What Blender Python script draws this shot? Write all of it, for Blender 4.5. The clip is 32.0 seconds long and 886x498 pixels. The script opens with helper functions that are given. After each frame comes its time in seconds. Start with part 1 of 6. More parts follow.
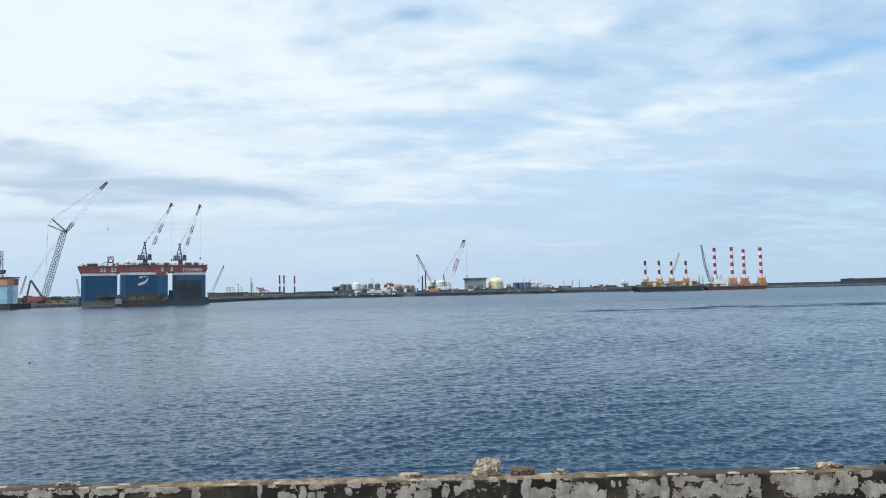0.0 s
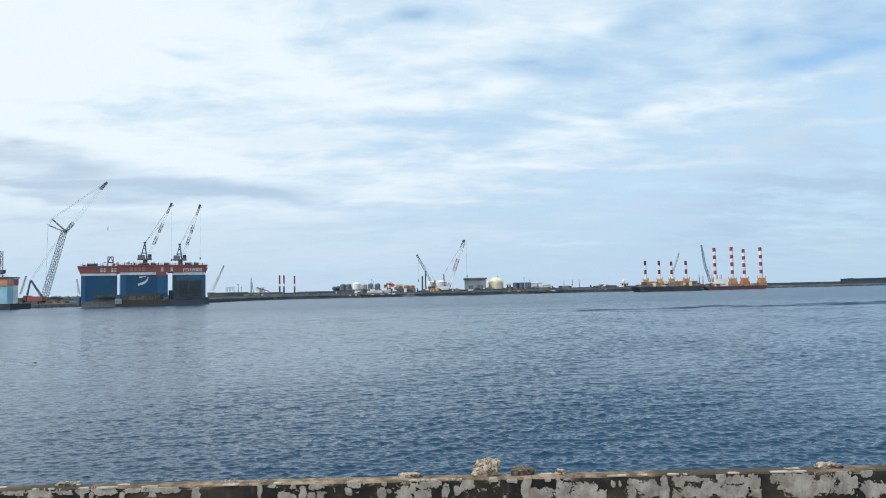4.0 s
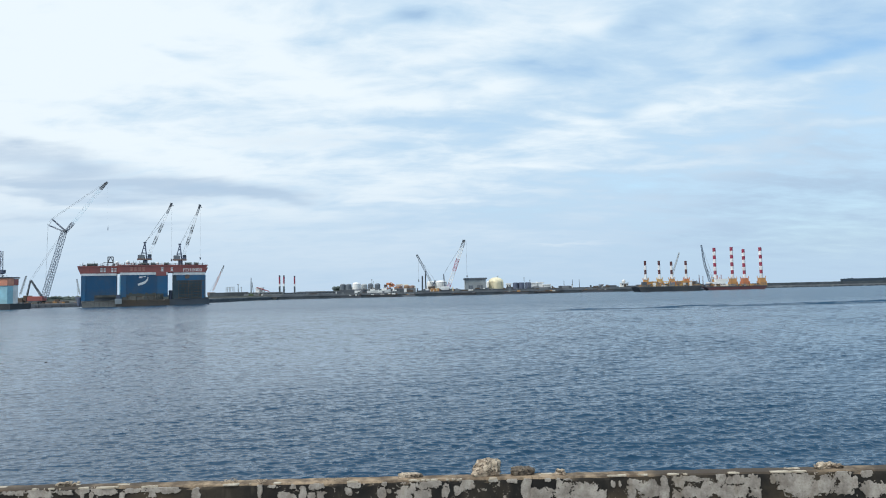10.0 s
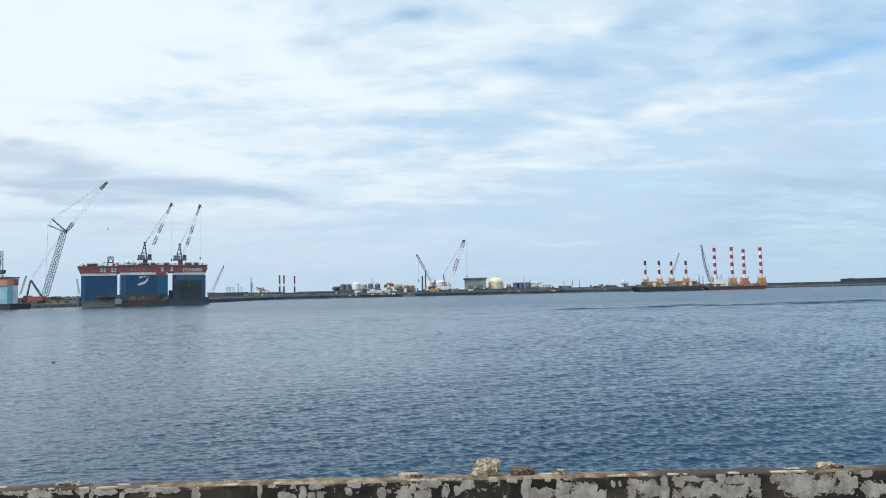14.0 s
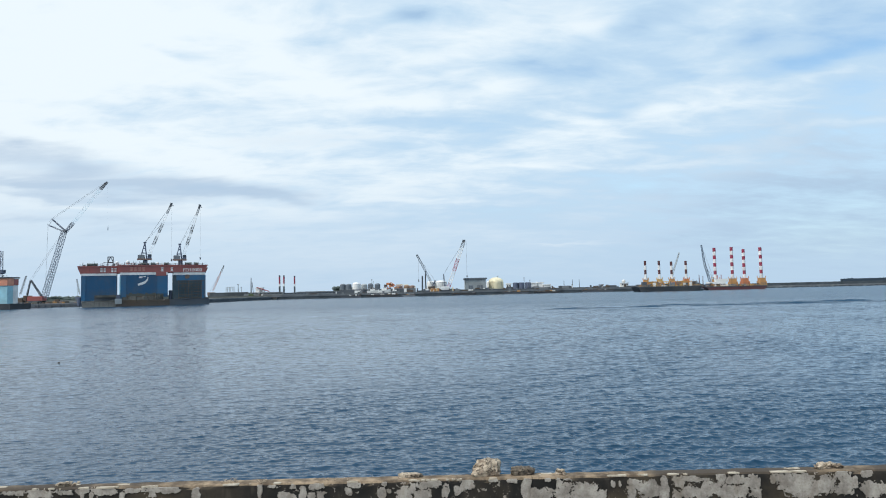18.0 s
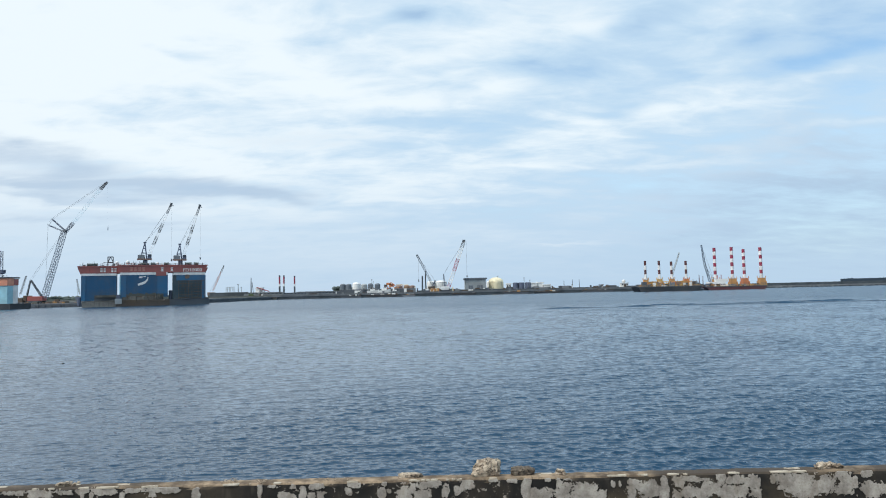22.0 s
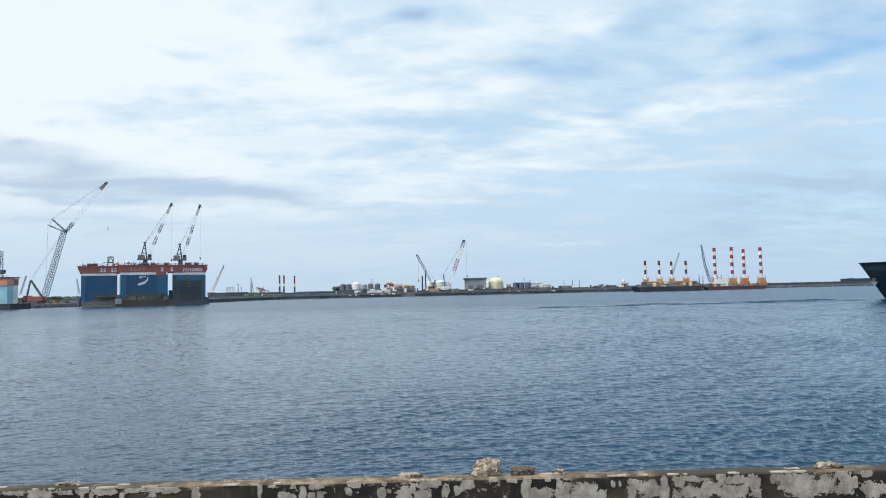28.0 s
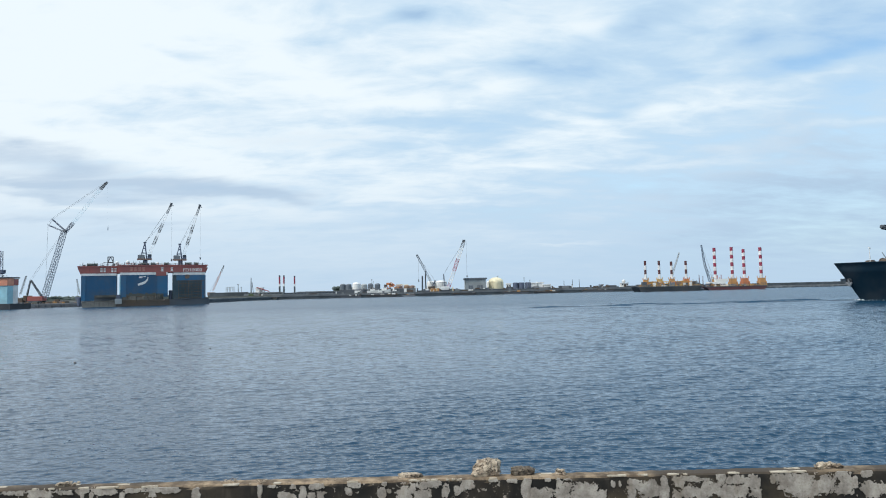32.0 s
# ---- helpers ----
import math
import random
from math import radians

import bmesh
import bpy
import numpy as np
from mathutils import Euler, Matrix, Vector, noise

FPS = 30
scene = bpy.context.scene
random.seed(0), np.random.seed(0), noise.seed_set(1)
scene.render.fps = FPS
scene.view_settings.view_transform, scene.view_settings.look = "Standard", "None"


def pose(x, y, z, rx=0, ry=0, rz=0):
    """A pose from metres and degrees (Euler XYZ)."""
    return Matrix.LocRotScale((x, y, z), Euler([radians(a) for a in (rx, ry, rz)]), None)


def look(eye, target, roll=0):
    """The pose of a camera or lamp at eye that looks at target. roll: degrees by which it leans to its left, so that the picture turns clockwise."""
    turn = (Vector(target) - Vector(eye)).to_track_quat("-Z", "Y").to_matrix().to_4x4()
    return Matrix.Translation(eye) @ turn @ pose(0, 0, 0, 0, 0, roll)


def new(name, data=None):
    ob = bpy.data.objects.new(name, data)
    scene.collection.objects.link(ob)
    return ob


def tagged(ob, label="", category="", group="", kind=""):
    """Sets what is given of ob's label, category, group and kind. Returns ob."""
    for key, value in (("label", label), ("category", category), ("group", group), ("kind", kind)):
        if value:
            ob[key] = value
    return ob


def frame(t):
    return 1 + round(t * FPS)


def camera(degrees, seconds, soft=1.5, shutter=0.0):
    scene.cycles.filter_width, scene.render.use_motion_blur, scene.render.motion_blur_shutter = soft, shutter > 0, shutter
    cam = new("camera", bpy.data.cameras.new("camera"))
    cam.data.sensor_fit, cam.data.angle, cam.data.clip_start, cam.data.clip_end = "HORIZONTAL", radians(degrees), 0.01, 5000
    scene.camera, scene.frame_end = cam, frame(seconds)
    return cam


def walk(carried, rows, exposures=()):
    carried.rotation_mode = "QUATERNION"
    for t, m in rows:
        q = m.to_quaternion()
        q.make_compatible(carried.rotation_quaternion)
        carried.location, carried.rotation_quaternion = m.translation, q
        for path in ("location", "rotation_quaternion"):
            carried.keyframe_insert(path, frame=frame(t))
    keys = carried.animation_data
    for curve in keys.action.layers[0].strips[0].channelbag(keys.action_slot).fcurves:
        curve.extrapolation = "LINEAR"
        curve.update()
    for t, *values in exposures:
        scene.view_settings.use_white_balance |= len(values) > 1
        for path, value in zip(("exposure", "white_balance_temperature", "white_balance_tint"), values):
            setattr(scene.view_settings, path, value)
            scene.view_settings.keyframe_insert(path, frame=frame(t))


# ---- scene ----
# ---- camera ----
cam = camera(68.57, 32.0, soft=1.05)
EYE = (0.0, 0.0, 5.0)
VIEW = look(EYE, (0.0, 100.0, 11.522), -1.35)
walk(cam, [(0.0, VIEW), (32.0, VIEW)], exposures=[(0.0, -0.02, 6330, 10), (32.0, 0.0, 6400, 10)])

# ---- world, sun ----
SUN_AZ, SUN_EL = -125.0, 54.0          # degrees from north (+y), clockwise, and above the sea


def make_world():
    w = bpy.data.worlds.new("sky")
    scene.world = w
    w.use_nodes = True
    nt = w.node_tree
    nt.nodes.clear()
    N, L = nt.nodes.new, nt.links.new
    out, bg = N("ShaderNodeOutputWorld"), N("ShaderNodeBackground")
    tc, sep = N("ShaderNodeTexCoord"), N("ShaderNodeSeparateXYZ")
    L(tc.outputs["Generated"], sep.inputs[0])

    def math_node(op, a, b=None, c=None, clamp=False):
        m = N("ShaderNodeMath")
        m.operation, m.use_clamp = op, clamp
        for i, v in enumerate((a, b, c)):
            if v is None:
                continue
            if isinstance(v, (int, float)):
                m.inputs[i].default_value = v
            else:
                L(v, m.inputs[i])
        return m.outputs[0]

    def mix(f, a, b):
        m = N("ShaderNodeMix")
        m.data_type = "RGBA"
        for sock, v in ((m.inputs[0], f), (m.inputs[6], a), (m.inputs[7], b)):
            if isinstance(v, tuple):
                sock.default_value = (*v, 1)
            elif isinstance(v, (int, float)):
                sock.default_value = v
            else:
                L(v, sock)
        return m.outputs[2]

    def ramp(v, lo, hi):
        m = N("ShaderNodeMapRange")
        m.interpolation_type = "SMOOTHSTEP"
        m.inputs[1].default_value, m.inputs[2].default_value = lo, hi
        L(v, m.inputs[0])
        return m.outputs[0]

    sky = N("ShaderNodeTexSky")
    sky.sky_type, sky.sun_disc = "NISHITA", False
    sky.sun_elevation, sky.sun_rotation = radians(SUN_EL), radians(SUN_AZ)
    sky.air_density, sky.dust_density, sky.ozone_density = 1.0, 0.6, 1.5
    sky_col = N("ShaderNodeVectorMath")
    sky_col.operation = "MULTIPLY"
    L(sky.outputs[0], sky_col.inputs[0])
    sky_col.inputs[1].default_value = (0.186, 0.198, 0.184)
    # the cloud deck, seen in perspective
    up = math_node("MAXIMUM", sep.outputs[2], 0.0)
    lift = math_node("ADD", up, 0.2)
    cx, cy = math_node("DIVIDE", sep.outputs[0], lift), math_node("DIVIDE", sep.outputs[1], lift)
    comb = N("ShaderNodeCombineXYZ")
    L(cx, comb.inputs[0])
    L(cy, comb.inputs[1])

    def cloud(scale, detail, rough, dist, off, sx=1.0):
        mp = N("ShaderNodeMapping")
        mp.inputs["Location"].default_value = off
        mp.inputs["Scale"].default_value = (sx, 1, 1)
        mp.inputs["Rotation"].default_value = (0, 0, radians(-14))
        L(comb.outputs[0], mp.inputs[0])
        n = N("ShaderNodeTexNoise")
        n.inputs["Scale"].default_value, n.inputs["Detail"].default_value = scale, detail
        n.inputs["Roughness"].default_value, n.inputs["Distortion"].default_value = rough, dist
        L(mp.outputs[0], n.inputs["Vector"])
        return n.outputs[0]

    big = cloud(1.3, 5, 0.52, 0.5, (3.1, 7.4, 0), 0.7)
    fine = cloud(4.6, 8, 0.6, 0.5, (1.2, 4.6, 0), 0.5)
    warp_a, warp_b = cloud(2.4, 3, 0.5, 0.3, (8.0, 1.0, 0), 0.7), cloud(3.0, 4, 0.5, 0.3, (2.0, 9.0, 0), 0.5)
    # bearing and height in degrees, ruffled, for the larger gaps and banks
    flat = math_node("SQRT", math_node("ADD", math_node("MULTIPLY", sep.outputs[0], sep.outputs[0]), math_node("MULTIPLY", sep.outputs[1], sep.outputs[1])))
    az = math_node("MULTIPLY", math_node("ARCTAN2", sep.outputs[0], sep.outputs[1]), 57.2958)
    el = math_node("MULTIPLY", math_node("ARCTAN2", sep.outputs[2], flat), 57.2958)
    az = math_node("ADD", az, math_node("MULTIPLY_ADD", warp_a, 13.0, -6.5))
    el = math_node("ADD", el, math_node("MULTIPLY_ADD", warp_b, 4.4, -2.2))

    def banks(rows, total):
        for a, e, ra, re, tilt, w in rows:
            off = math_node("SUBTRACT", az, a)
            u = math_node("DIVIDE", off, ra)
            v = math_node("DIVIDE", math_node("SUBTRACT", math_node("MULTIPLY_ADD", off, -tilt, el), e), re)
            d = math_node("ADD", math_node("MULTIPLY", u, u), math_node("MULTIPLY", v, v))
            total = math_node("MULTIPLY_ADD", math_node("POWER", 2.718, math_node("MULTIPLY", d, -1.0)), w, total)
        return total

    puffs = cloud(10.0, 6, 0.55, 0.4, (5.3, 2.2, 0), 0.55)
    calm = math_node("MULTIPLY_ADD", ramp(sep.outputs[2], 0.04, 0.24), 0.65, 0.35)
    body = math_node("ADD", math_node("MULTIPLY_ADD", big, 0.9, -0.45), math_node("MULTIPLY", math_node("MULTIPLY_ADD", fine, 1.5, -0.75), calm))
    body = math_node("ADD", body, math_node("MULTIPLY", math_node("MULTIPLY_ADD", puffs, 1.3, -0.65), calm))
    body = math_node("ADD", body, math_node("MULTIPLY_ADD", sep.outputs[0], -0.62, 0.46))
    gaps = [(-2.5, 24.4, 2.5, 0.75, -0.09, -0.65), (11.2, 18.4, 3.2, 1.0, 0.06, -0.75), (8.0, 19.4, 2.0, 0.7, 0.03, -0.4), (5.6, 13.5, 2.8, 1.4, 0.05, -0.5), (-22.9, 19.6, 2.2, 0.65, -0.14, -0.45), (-25.7, 20.2, 1.7, 0.6, -0.07, -0.3), (18.5, 21.7, 2.8, 0.9, 0.05, -0.5), (31.7, 17.1, 4.1, 0.85, 0.02, -0.8), (26.7, 19.0, 2.9, 0.75, 0.02, -0.45), (28.7, 12.9, 3.1, 0.7, 0.02, -0.35), (20.1, 17.1, 2.5, 0.5, 0.07, -0.35), (-0.9, 14.6, 5.5, 1.49, -0.07, -0.35), (14.4, 14.8, 1.9, 0.4, 0.11, -0.35), (34.0, 19.1, 4.3, 2.49, -0.01, -0.5), (16.5, 8.3, 4.2, 0.8, -0.01, -0.35), (-10.9, 21.3, 2.9, 1.0, -0.14, -0.2)]
    gaps_low = [(30.3, 5.6, 8.6, 3.49, -0.02, -0.35), (10.7, 5.9, 14.2, 1.0, -0.04, -0.2), (-8.0, 12.5, 4.4, 0.9, -0.09, -0.2), (22.9, 20.6, 1.7, 0.6, 0.03, -0.25), (4.7, 19.2, 3.0, 0.7, 0.04, -0.25), (24.6, 11.7, 5.0, 0.6, 0.04, -0.2)]
    heaps = [(-25.9, 21.4, 13.6, 3.74, 0.08, 0.55), (-32.5, 17.6, 6.5, 2.99, 0.15, 0.35), (-10.9, 18.8, 6.3, 2.99, -0.1, 0.35), (-6.9, 16.8, 4.0, 1.0, -0.08, 0.25), (5.3, 21.9, 6.6, 1.4, 0.08, 0.45), (13.3, 21.5, 4.4, 1.1, 0.03, 0.35), (26.0, 15.0, 7.9, 0.8, 0.11, 0.32), (32.7, 15.8, 2.4, 0.7, 0.08, 0.4), (13.0, 14.2, 2.9, 0.65, -0.13, 0.4), (9.8, 12.8, 2.2, 0.6, -0.06, 0.35), (7.5, 10.7, 4.9, 0.5, -0.1, 0.35), (20.7, 10.0, 5.7, 0.45, -0.01, 0.3), (25.6, 21.5, 3.8, 1.2, 0.11, 0.45), (32.4, 11.5, 4.0, 0.45, -0.01, 0.4), (-18.5, 10.6, 5.9, 0.9, -0.02, 0.45), (-32.0, 11.8, 6.9, 0.65, 0.04, 0.5)]
    wisps = [(-7.1, 9.3, 4.4, 0.65, -0.03, 0.4), (-0.6, 8.4, 6.5, 0.3, -0.05, 0.35), (11.1, 3.6, 3.6, 0.2, -0.04, 0.45), (-29.0, 7.2, 8.8, 0.25, -0.02, 0.4), (-0.4, 16.1, 5.5, 0.8, -0.07, 0.35), (19.6, 15.2, 3.6, 0.6, 0.09, 0.35), (30.3, 20.3, 1.9, 1.25, 0.09, 0.25), (2.9, 9.2, 3.0, 0.3, -0.03, 0.25), (-13.9, 7.1, 5.7, 0.4, 0.01, 0.25), (21.3, 5.1, 8.7, 0.3, -0.03, 0.15), (4.2, 17.3, 3.5, 0.8, 0.1, 0.35), (22.4, 18.8, 3.5, 0.9, 0.05, 0.3)]
    grey = [(-31.6, 10.5, 5.5, 0.95, -0.01, 1.15), (-22.9, 8.8, 10.2, 0.95, 0.0, 1.15), (-31.2, 8.8, 5.2, 0.45, 0.03, 0.7), (-16.7, 8.4, 5.5, 0.45, -0.03, 0.5), (-14.8, 13.5, 5.7, 1.4, -0.06, 0.3), (-27.0, 6.0, 8.7, 0.45, 0.03, 0.4), (32.2, 7.1, 4.7, 1.0, -0.05, 0.35), (-32.3, 7.8, 3.2, 0.3, 0.06, 0.5), (-4.1, 5.9, 7.9, 0.6, -0.02, 0.3), (18.1, 12.6, 4.1, 1.0, 0.01, 0.2), (-21.2, 14.8, 7.0, 0.7, -0.05, 0.22), (26.3, 3.7, 10.4, 0.7, -0.03, 0.25), (31.0, 6.0, 13.0, 5.5, 0.0, 0.85), (-29.0, 6.5, 12.0, 3.0, 0.0, 0.35)]
    for rows in (gaps, gaps_low, heaps, wisps):
        body = banks(rows, body)
    shade = banks(grey, math_node("ADD", math_node("MULTIPLY_ADD", fine, 1.6, -1.15), math_node("MULTIPLY_ADD", puffs, 0.9, -0.35)))
    cover = ramp(body, -1.1, 0.3)
    white = mix(ramp(body, 0.0, 1.05), (0.56, 0.735, 0.89), (0.87, 0.955, 0.995))
    white = mix(math_node("MULTIPLY", ramp(shade, -0.1, 1.1), 0.7), white, (0.40, 0.535, 0.70))
    col = mix(cover, sky_col.outputs[0], white)
    # haze over the sea
    haze = ramp(sep.outputs[2], 0.22, -0.03)
    col = mix(math_node("MULTIPLY", haze, 0.8), col, (0.475, 0.63, 0.79))
    L(col, bg.inputs[0])
    bg.inputs[1].default_value = 1.0
    L(bg.outputs[0], out.inputs[0])


make_world()
sun_data = bpy.data.lights.new("sun", "SUN")
sun_data.energy, sun_data.angle, sun_data.color = 2.6, radians(12), (1.0, 0.95, 0.87)
sun = new("sun", sun_data)
_az, _el = radians(SUN_AZ), radians(SUN_EL)
sun.matrix_basis = look((0, 0, 0), (-math.sin(_az) * math.cos(_el), -math.cos(_az) * math.cos(_el), -math.sin(_el)))


# ---- materials ----
def nodes_of(name):
    m = bpy.data.materials.new(name)
    m.use_nodes = True
    nt = m.node_tree
    return m, nt, nt.nodes["Principled BSDF"]


def noise_node(nt, scale, detail=4, rough=0.55, stretch=(1, 1, 1), coord="Object", dist=0.0):
    tc, mp, n = nt.nodes.new("ShaderNodeTexCoord"), nt.nodes.new("ShaderNodeMapping"), nt.nodes.new("ShaderNodeTexNoise")
    nt.links.new(tc.outputs[coord], mp.inputs[0])
    mp.inputs["Scale"].default_value = stretch
    nt.links.new(mp.outputs[0], n.inputs["Vector"])
    n.inputs["Scale"].default_value, n.inputs["Detail"].default_value = scale, detail
    n.inputs["Roughness"].default_value, n.inputs["Distortion"].default_value = rough, dist
    return n.outputs[0]


def step(nt, v, lo, hi):
    r = nt.nodes.new("ShaderNodeMapRange")
    r.interpolation_type = "SMOOTHSTEP"
    r.inputs[1].default_value, r.inputs[2].default_value = lo, hi
    nt.links.new(v, r.inputs[0])
    return r.outputs[0]


def blend(nt, f, a, b, kind="MIX"):
    m = nt.nodes.new("ShaderNodeMix")
    m.data_type, m.blend_type = "RGBA", kind
    for sock, v in ((m.inputs[0], f), (m.inputs[6], a), (m.inputs[7], b)):
        if isinstance(v, tuple):
            sock.default_value = (*v, 1)
        elif isinstance(v, (int, float)):
            sock.default_value = v
        else:
            nt.links.new(v, sock)
    return m.outputs[2]


def calc(nt, op, a, b=0.0):
    m = nt.nodes.new("ShaderNodeMath")
    m.operation = op
    for i, v in enumerate((a, b)):
        if isinstance(v, (int, float)):
            m.inputs[i].default_value = v
        else:
            nt.links.new(v, m.inputs[i])
    return m.outputs[0]


def bump(nt, bsdf, height, strength, distance):
    b = nt.nodes.new("ShaderNodeBump")
    b.inputs["Strength"].default_value, b.inputs["Distance"].default_value = strength, distance
    nt.links.new(height, b.inputs["Height"])
    nt.links.new(b.outputs[0], bsdf.inputs["Normal"])


def paint(name, col, wear=(0.22, 0.13, 0.08), amount=0.3, rough=0.5, size=1.0, metal=0.0):
    """Weathered coat: broad fading, runs down the face and spots of wear."""
    m, nt, b = nodes_of(name)
    broad = noise_node(nt, 0.12 / size, 4)
    runs = noise_node(nt, 0.9 / size, 5, 0.6, (1, 1, 0.12))
    spots = noise_node(nt, 1.6 / size, 6, 0.65)
    dull = tuple(c * 0.7 + 0.03 for c in col)
    c = blend(nt, step(nt, broad, 0.35, 0.68), col, dull)
    c = blend(nt, calc(nt, "MULTIPLY", step(nt, runs, 0.55, 0.78), amount * 1.6), c, wear)
    c = blend(nt, calc(nt, "MULTIPLY", step(nt, spots, 0.62, 0.72), amount * 2), c, wear)
    nt.links.new(c, b.inputs["Base Color"])
    b.inputs["Roughness"].default_value, b.inputs["Metallic"].default_value = rough, metal
    bump(nt, b, spots, 0.25, 0.02 * size)
    return m


def concrete(name, light, dark, size=1.0, rough=0.9):
    m, nt, b = nodes_of(name)
    a = noise_node(nt, 0.5 / size, 5, 0.6)
    runs = noise_node(nt, 1.4 / size, 5, 0.6, (1, 1, 0.15))
    grain = noise_node(nt, 22 / size, 4, 0.7)
    c = blend(nt, step(nt, a, 0.3, 0.7), light, dark)
    c = blend(nt, calc(nt, "MULTIPLY", step(nt, runs, 0.5, 0.75), 0.6), c, tuple(v * 0.4 for v in dark))
    c = blend(nt, calc(nt, "MULTIPLY", grain, 0.35), c, tuple(v * 0.55 for v in dark))
    nt.links.new(c, b.inputs["Base Color"])
    b.inputs["Roughness"].default_value = rough
    bump(nt, b, grain, 0.5, 0.01 * size)
    return m


def colour_noise(nt, scale, detail, stretch, dist=0.0):
    tc, mp, n = nt.nodes.new("ShaderNodeTexCoord"), nt.nodes.new("ShaderNodeMapping"), nt.nodes.new("ShaderNodeTexNoise")
    nt.links.new(tc.outputs["Object"], mp.inputs[0])
    mp.inputs["Scale"].default_value = stretch
    nt.links.new(mp.outputs[0], n.inputs["Vector"])
    n.inputs["Scale"].default_value, n.inputs["Detail"].default_value, n.inputs["Distortion"].default_value = scale, detail, dist
    return n.outputs["Color"]


def vec(nt, op, a, b):
    m = nt.nodes.new("ShaderNodeVectorMath")
    m.operation = op
    for i, v in enumerate((a, b)):
        if isinstance(v, tuple):
            m.inputs[i].default_value = v
        elif isinstance(v, float):
            m.inputs[3].default_value = v
        elif op == "SCALE" and i == 1:
            nt.links.new(v, m.inputs[3])
        else:
            nt.links.new(v, m.inputs[i])
    return m.outputs[0]


def water_material():
    """Sea water: fine ripples over the modelled wavelets, rougher far out where the ripples merge."""
    m, nt, b = nodes_of("sea_water")
    wide = noise_node(nt, 0.014, 3, 0.5, (0.6, 1.6, 1))
    c = blend(nt, wide, (0.005, 0.035, 0.074), (0.008, 0.044, 0.090))
    nt.links.new(c, b.inputs["Base Color"])
    b.inputs["IOR"].default_value = 1.333
    sep, tc = nt.nodes.new("ShaderNodeSeparateXYZ"), nt.nodes.new("ShaderNodeTexCoord")
    nt.links.new(tc.outputs["Object"], sep.inputs[0])
    far_out = nt.nodes.new("ShaderNodeMapRange")
    far_out.inputs[1].default_value, far_out.inputs[2].default_value = 30, 240
    far_out.inputs[3].default_value, far_out.inputs[4].default_value = 0.04, 0.27
    nt.links.new(sep.outputs[1], far_out.inputs[0])
    nt.links.new(far_out.outputs[0], b.inputs["Roughness"])
    tilt = None
    for scale, detail, stretch, amount in ((3.4, 3, (0.42, 1.35, 1), 0.52), (10.0, 3, (0.45, 1.3, 1), 0.46)):
        v = vec(nt, "SUBTRACT", colour_noise(nt, scale, detail, stretch, 0.3), (0.5, 0.5, 0.5))
        v = vec(nt, "MULTIPLY", v, (amount * 0.7, amount, 0.0))
        tilt = v if tilt is None else vec(nt, "ADD", tilt, v)
    # far out the wavelets too small to model show only the sides that lean south
    chop = None
    for scale, detail, stretch, amount in ((0.16, 2, (0.3, 1.5, 1), 0.50), (0.7, 2, (0.36, 1.25, 1), 0.72)):
        v = vec(nt, "SUBTRACT", colour_noise(nt, scale, detail, stretch, 0.3), (0.5, 0.5, 0.5))
        v = vec(nt, "MULTIPLY", v, (amount * 0.6, amount, 0.0))
        chop = v if chop is None else vec(nt, "ADD", chop, v)
    exposed = nt.nodes.new("ShaderNodeMapRange")      # calmer in the lee of the docks
    exposed.inputs[1].default_value, exposed.inputs[2].default_value = -90.0, 90.0
    exposed.inputs[3].default_value, exposed.inputs[4].default_value = 0.62, 1.3
    nt.links.new(sep.outputs[0], exposed.inputs[0])
    exposed = exposed.outputs[0]
    fold = vec(nt, "MULTIPLY", vec(nt, "ABSOLUTE", chop, (0.0, 0.0, 0.0)), (0.0, -0.7, 0.0))
    fold = vec(nt, "ADD", vec(nt, "MULTIPLY", chop, (1.0, 0.1, 0.0)), fold)
    tilt = vec(nt, "ADD", tilt, vec(nt, "SCALE", fold, calc(nt, "MULTIPLY", step(nt, sep.outputs[1], 60.0, 170.0), exposed)))
    geo = nt.nodes.new("ShaderNodeNewGeometry")
    n = vec(nt, "NORMALIZE", vec(nt, "ADD", geo.outputs["Normal"], tilt), (0.0, 0.0, 0.0))
    nt.links.new(n, b.inputs["Normal"])
    return m


def rubble_material(name, light, dark):
    """Broken concrete with pebbles and dark pits."""
    m, nt, b = nodes_of(name)
    a, pit = noise_node(nt, 16, 6, 0.7), noise_node(nt, 42, 6, 0.8)
    vo = nt.nodes.new("ShaderNodeTexVoronoi")
    tc = nt.nodes.new("ShaderNodeTexCoord")
    nt.links.new(tc.outputs["Object"], vo.inputs["Vector"])
    vo.inputs["Scale"].default_value = 45
    c = blend(nt, step(nt, a, 0.32, 0.68), light, dark)
    c = blend(nt, calc(nt, "MULTIPLY", step(nt, vo.outputs["Distance"], 0.35, 0.1), 0.5), c, tuple(min(1, v * 1.35) for v in light))
    c = blend(nt, step(nt, pit, 0.5, 0.6), c, tuple(v * 0.25 for v in dark))
    nt.links.new(c, b.inputs["Base Color"])
    b.inputs["Roughness"].default_value = 0.95
    bump(nt, b, calc(nt, "ADD", pit, calc(nt, "MULTIPLY", vo.outputs["Distance"], -0.5)), 0.9, 0.012)
    return m


def flat_paint(name, col, rough=0.6, metal=0.0):
    m, nt, b = nodes_of(name)
    n = noise_node(nt, 0.8, 4)
    nt.links.new(blend(nt, n, tuple(c * 0.75 for c in col), tuple(min(1, c * 1.15) for c in col)), b.inputs["Base Color"])
    b.inputs["Roughness"].default_value, b.inputs["Metallic"].default_value = rough, metal
    return m


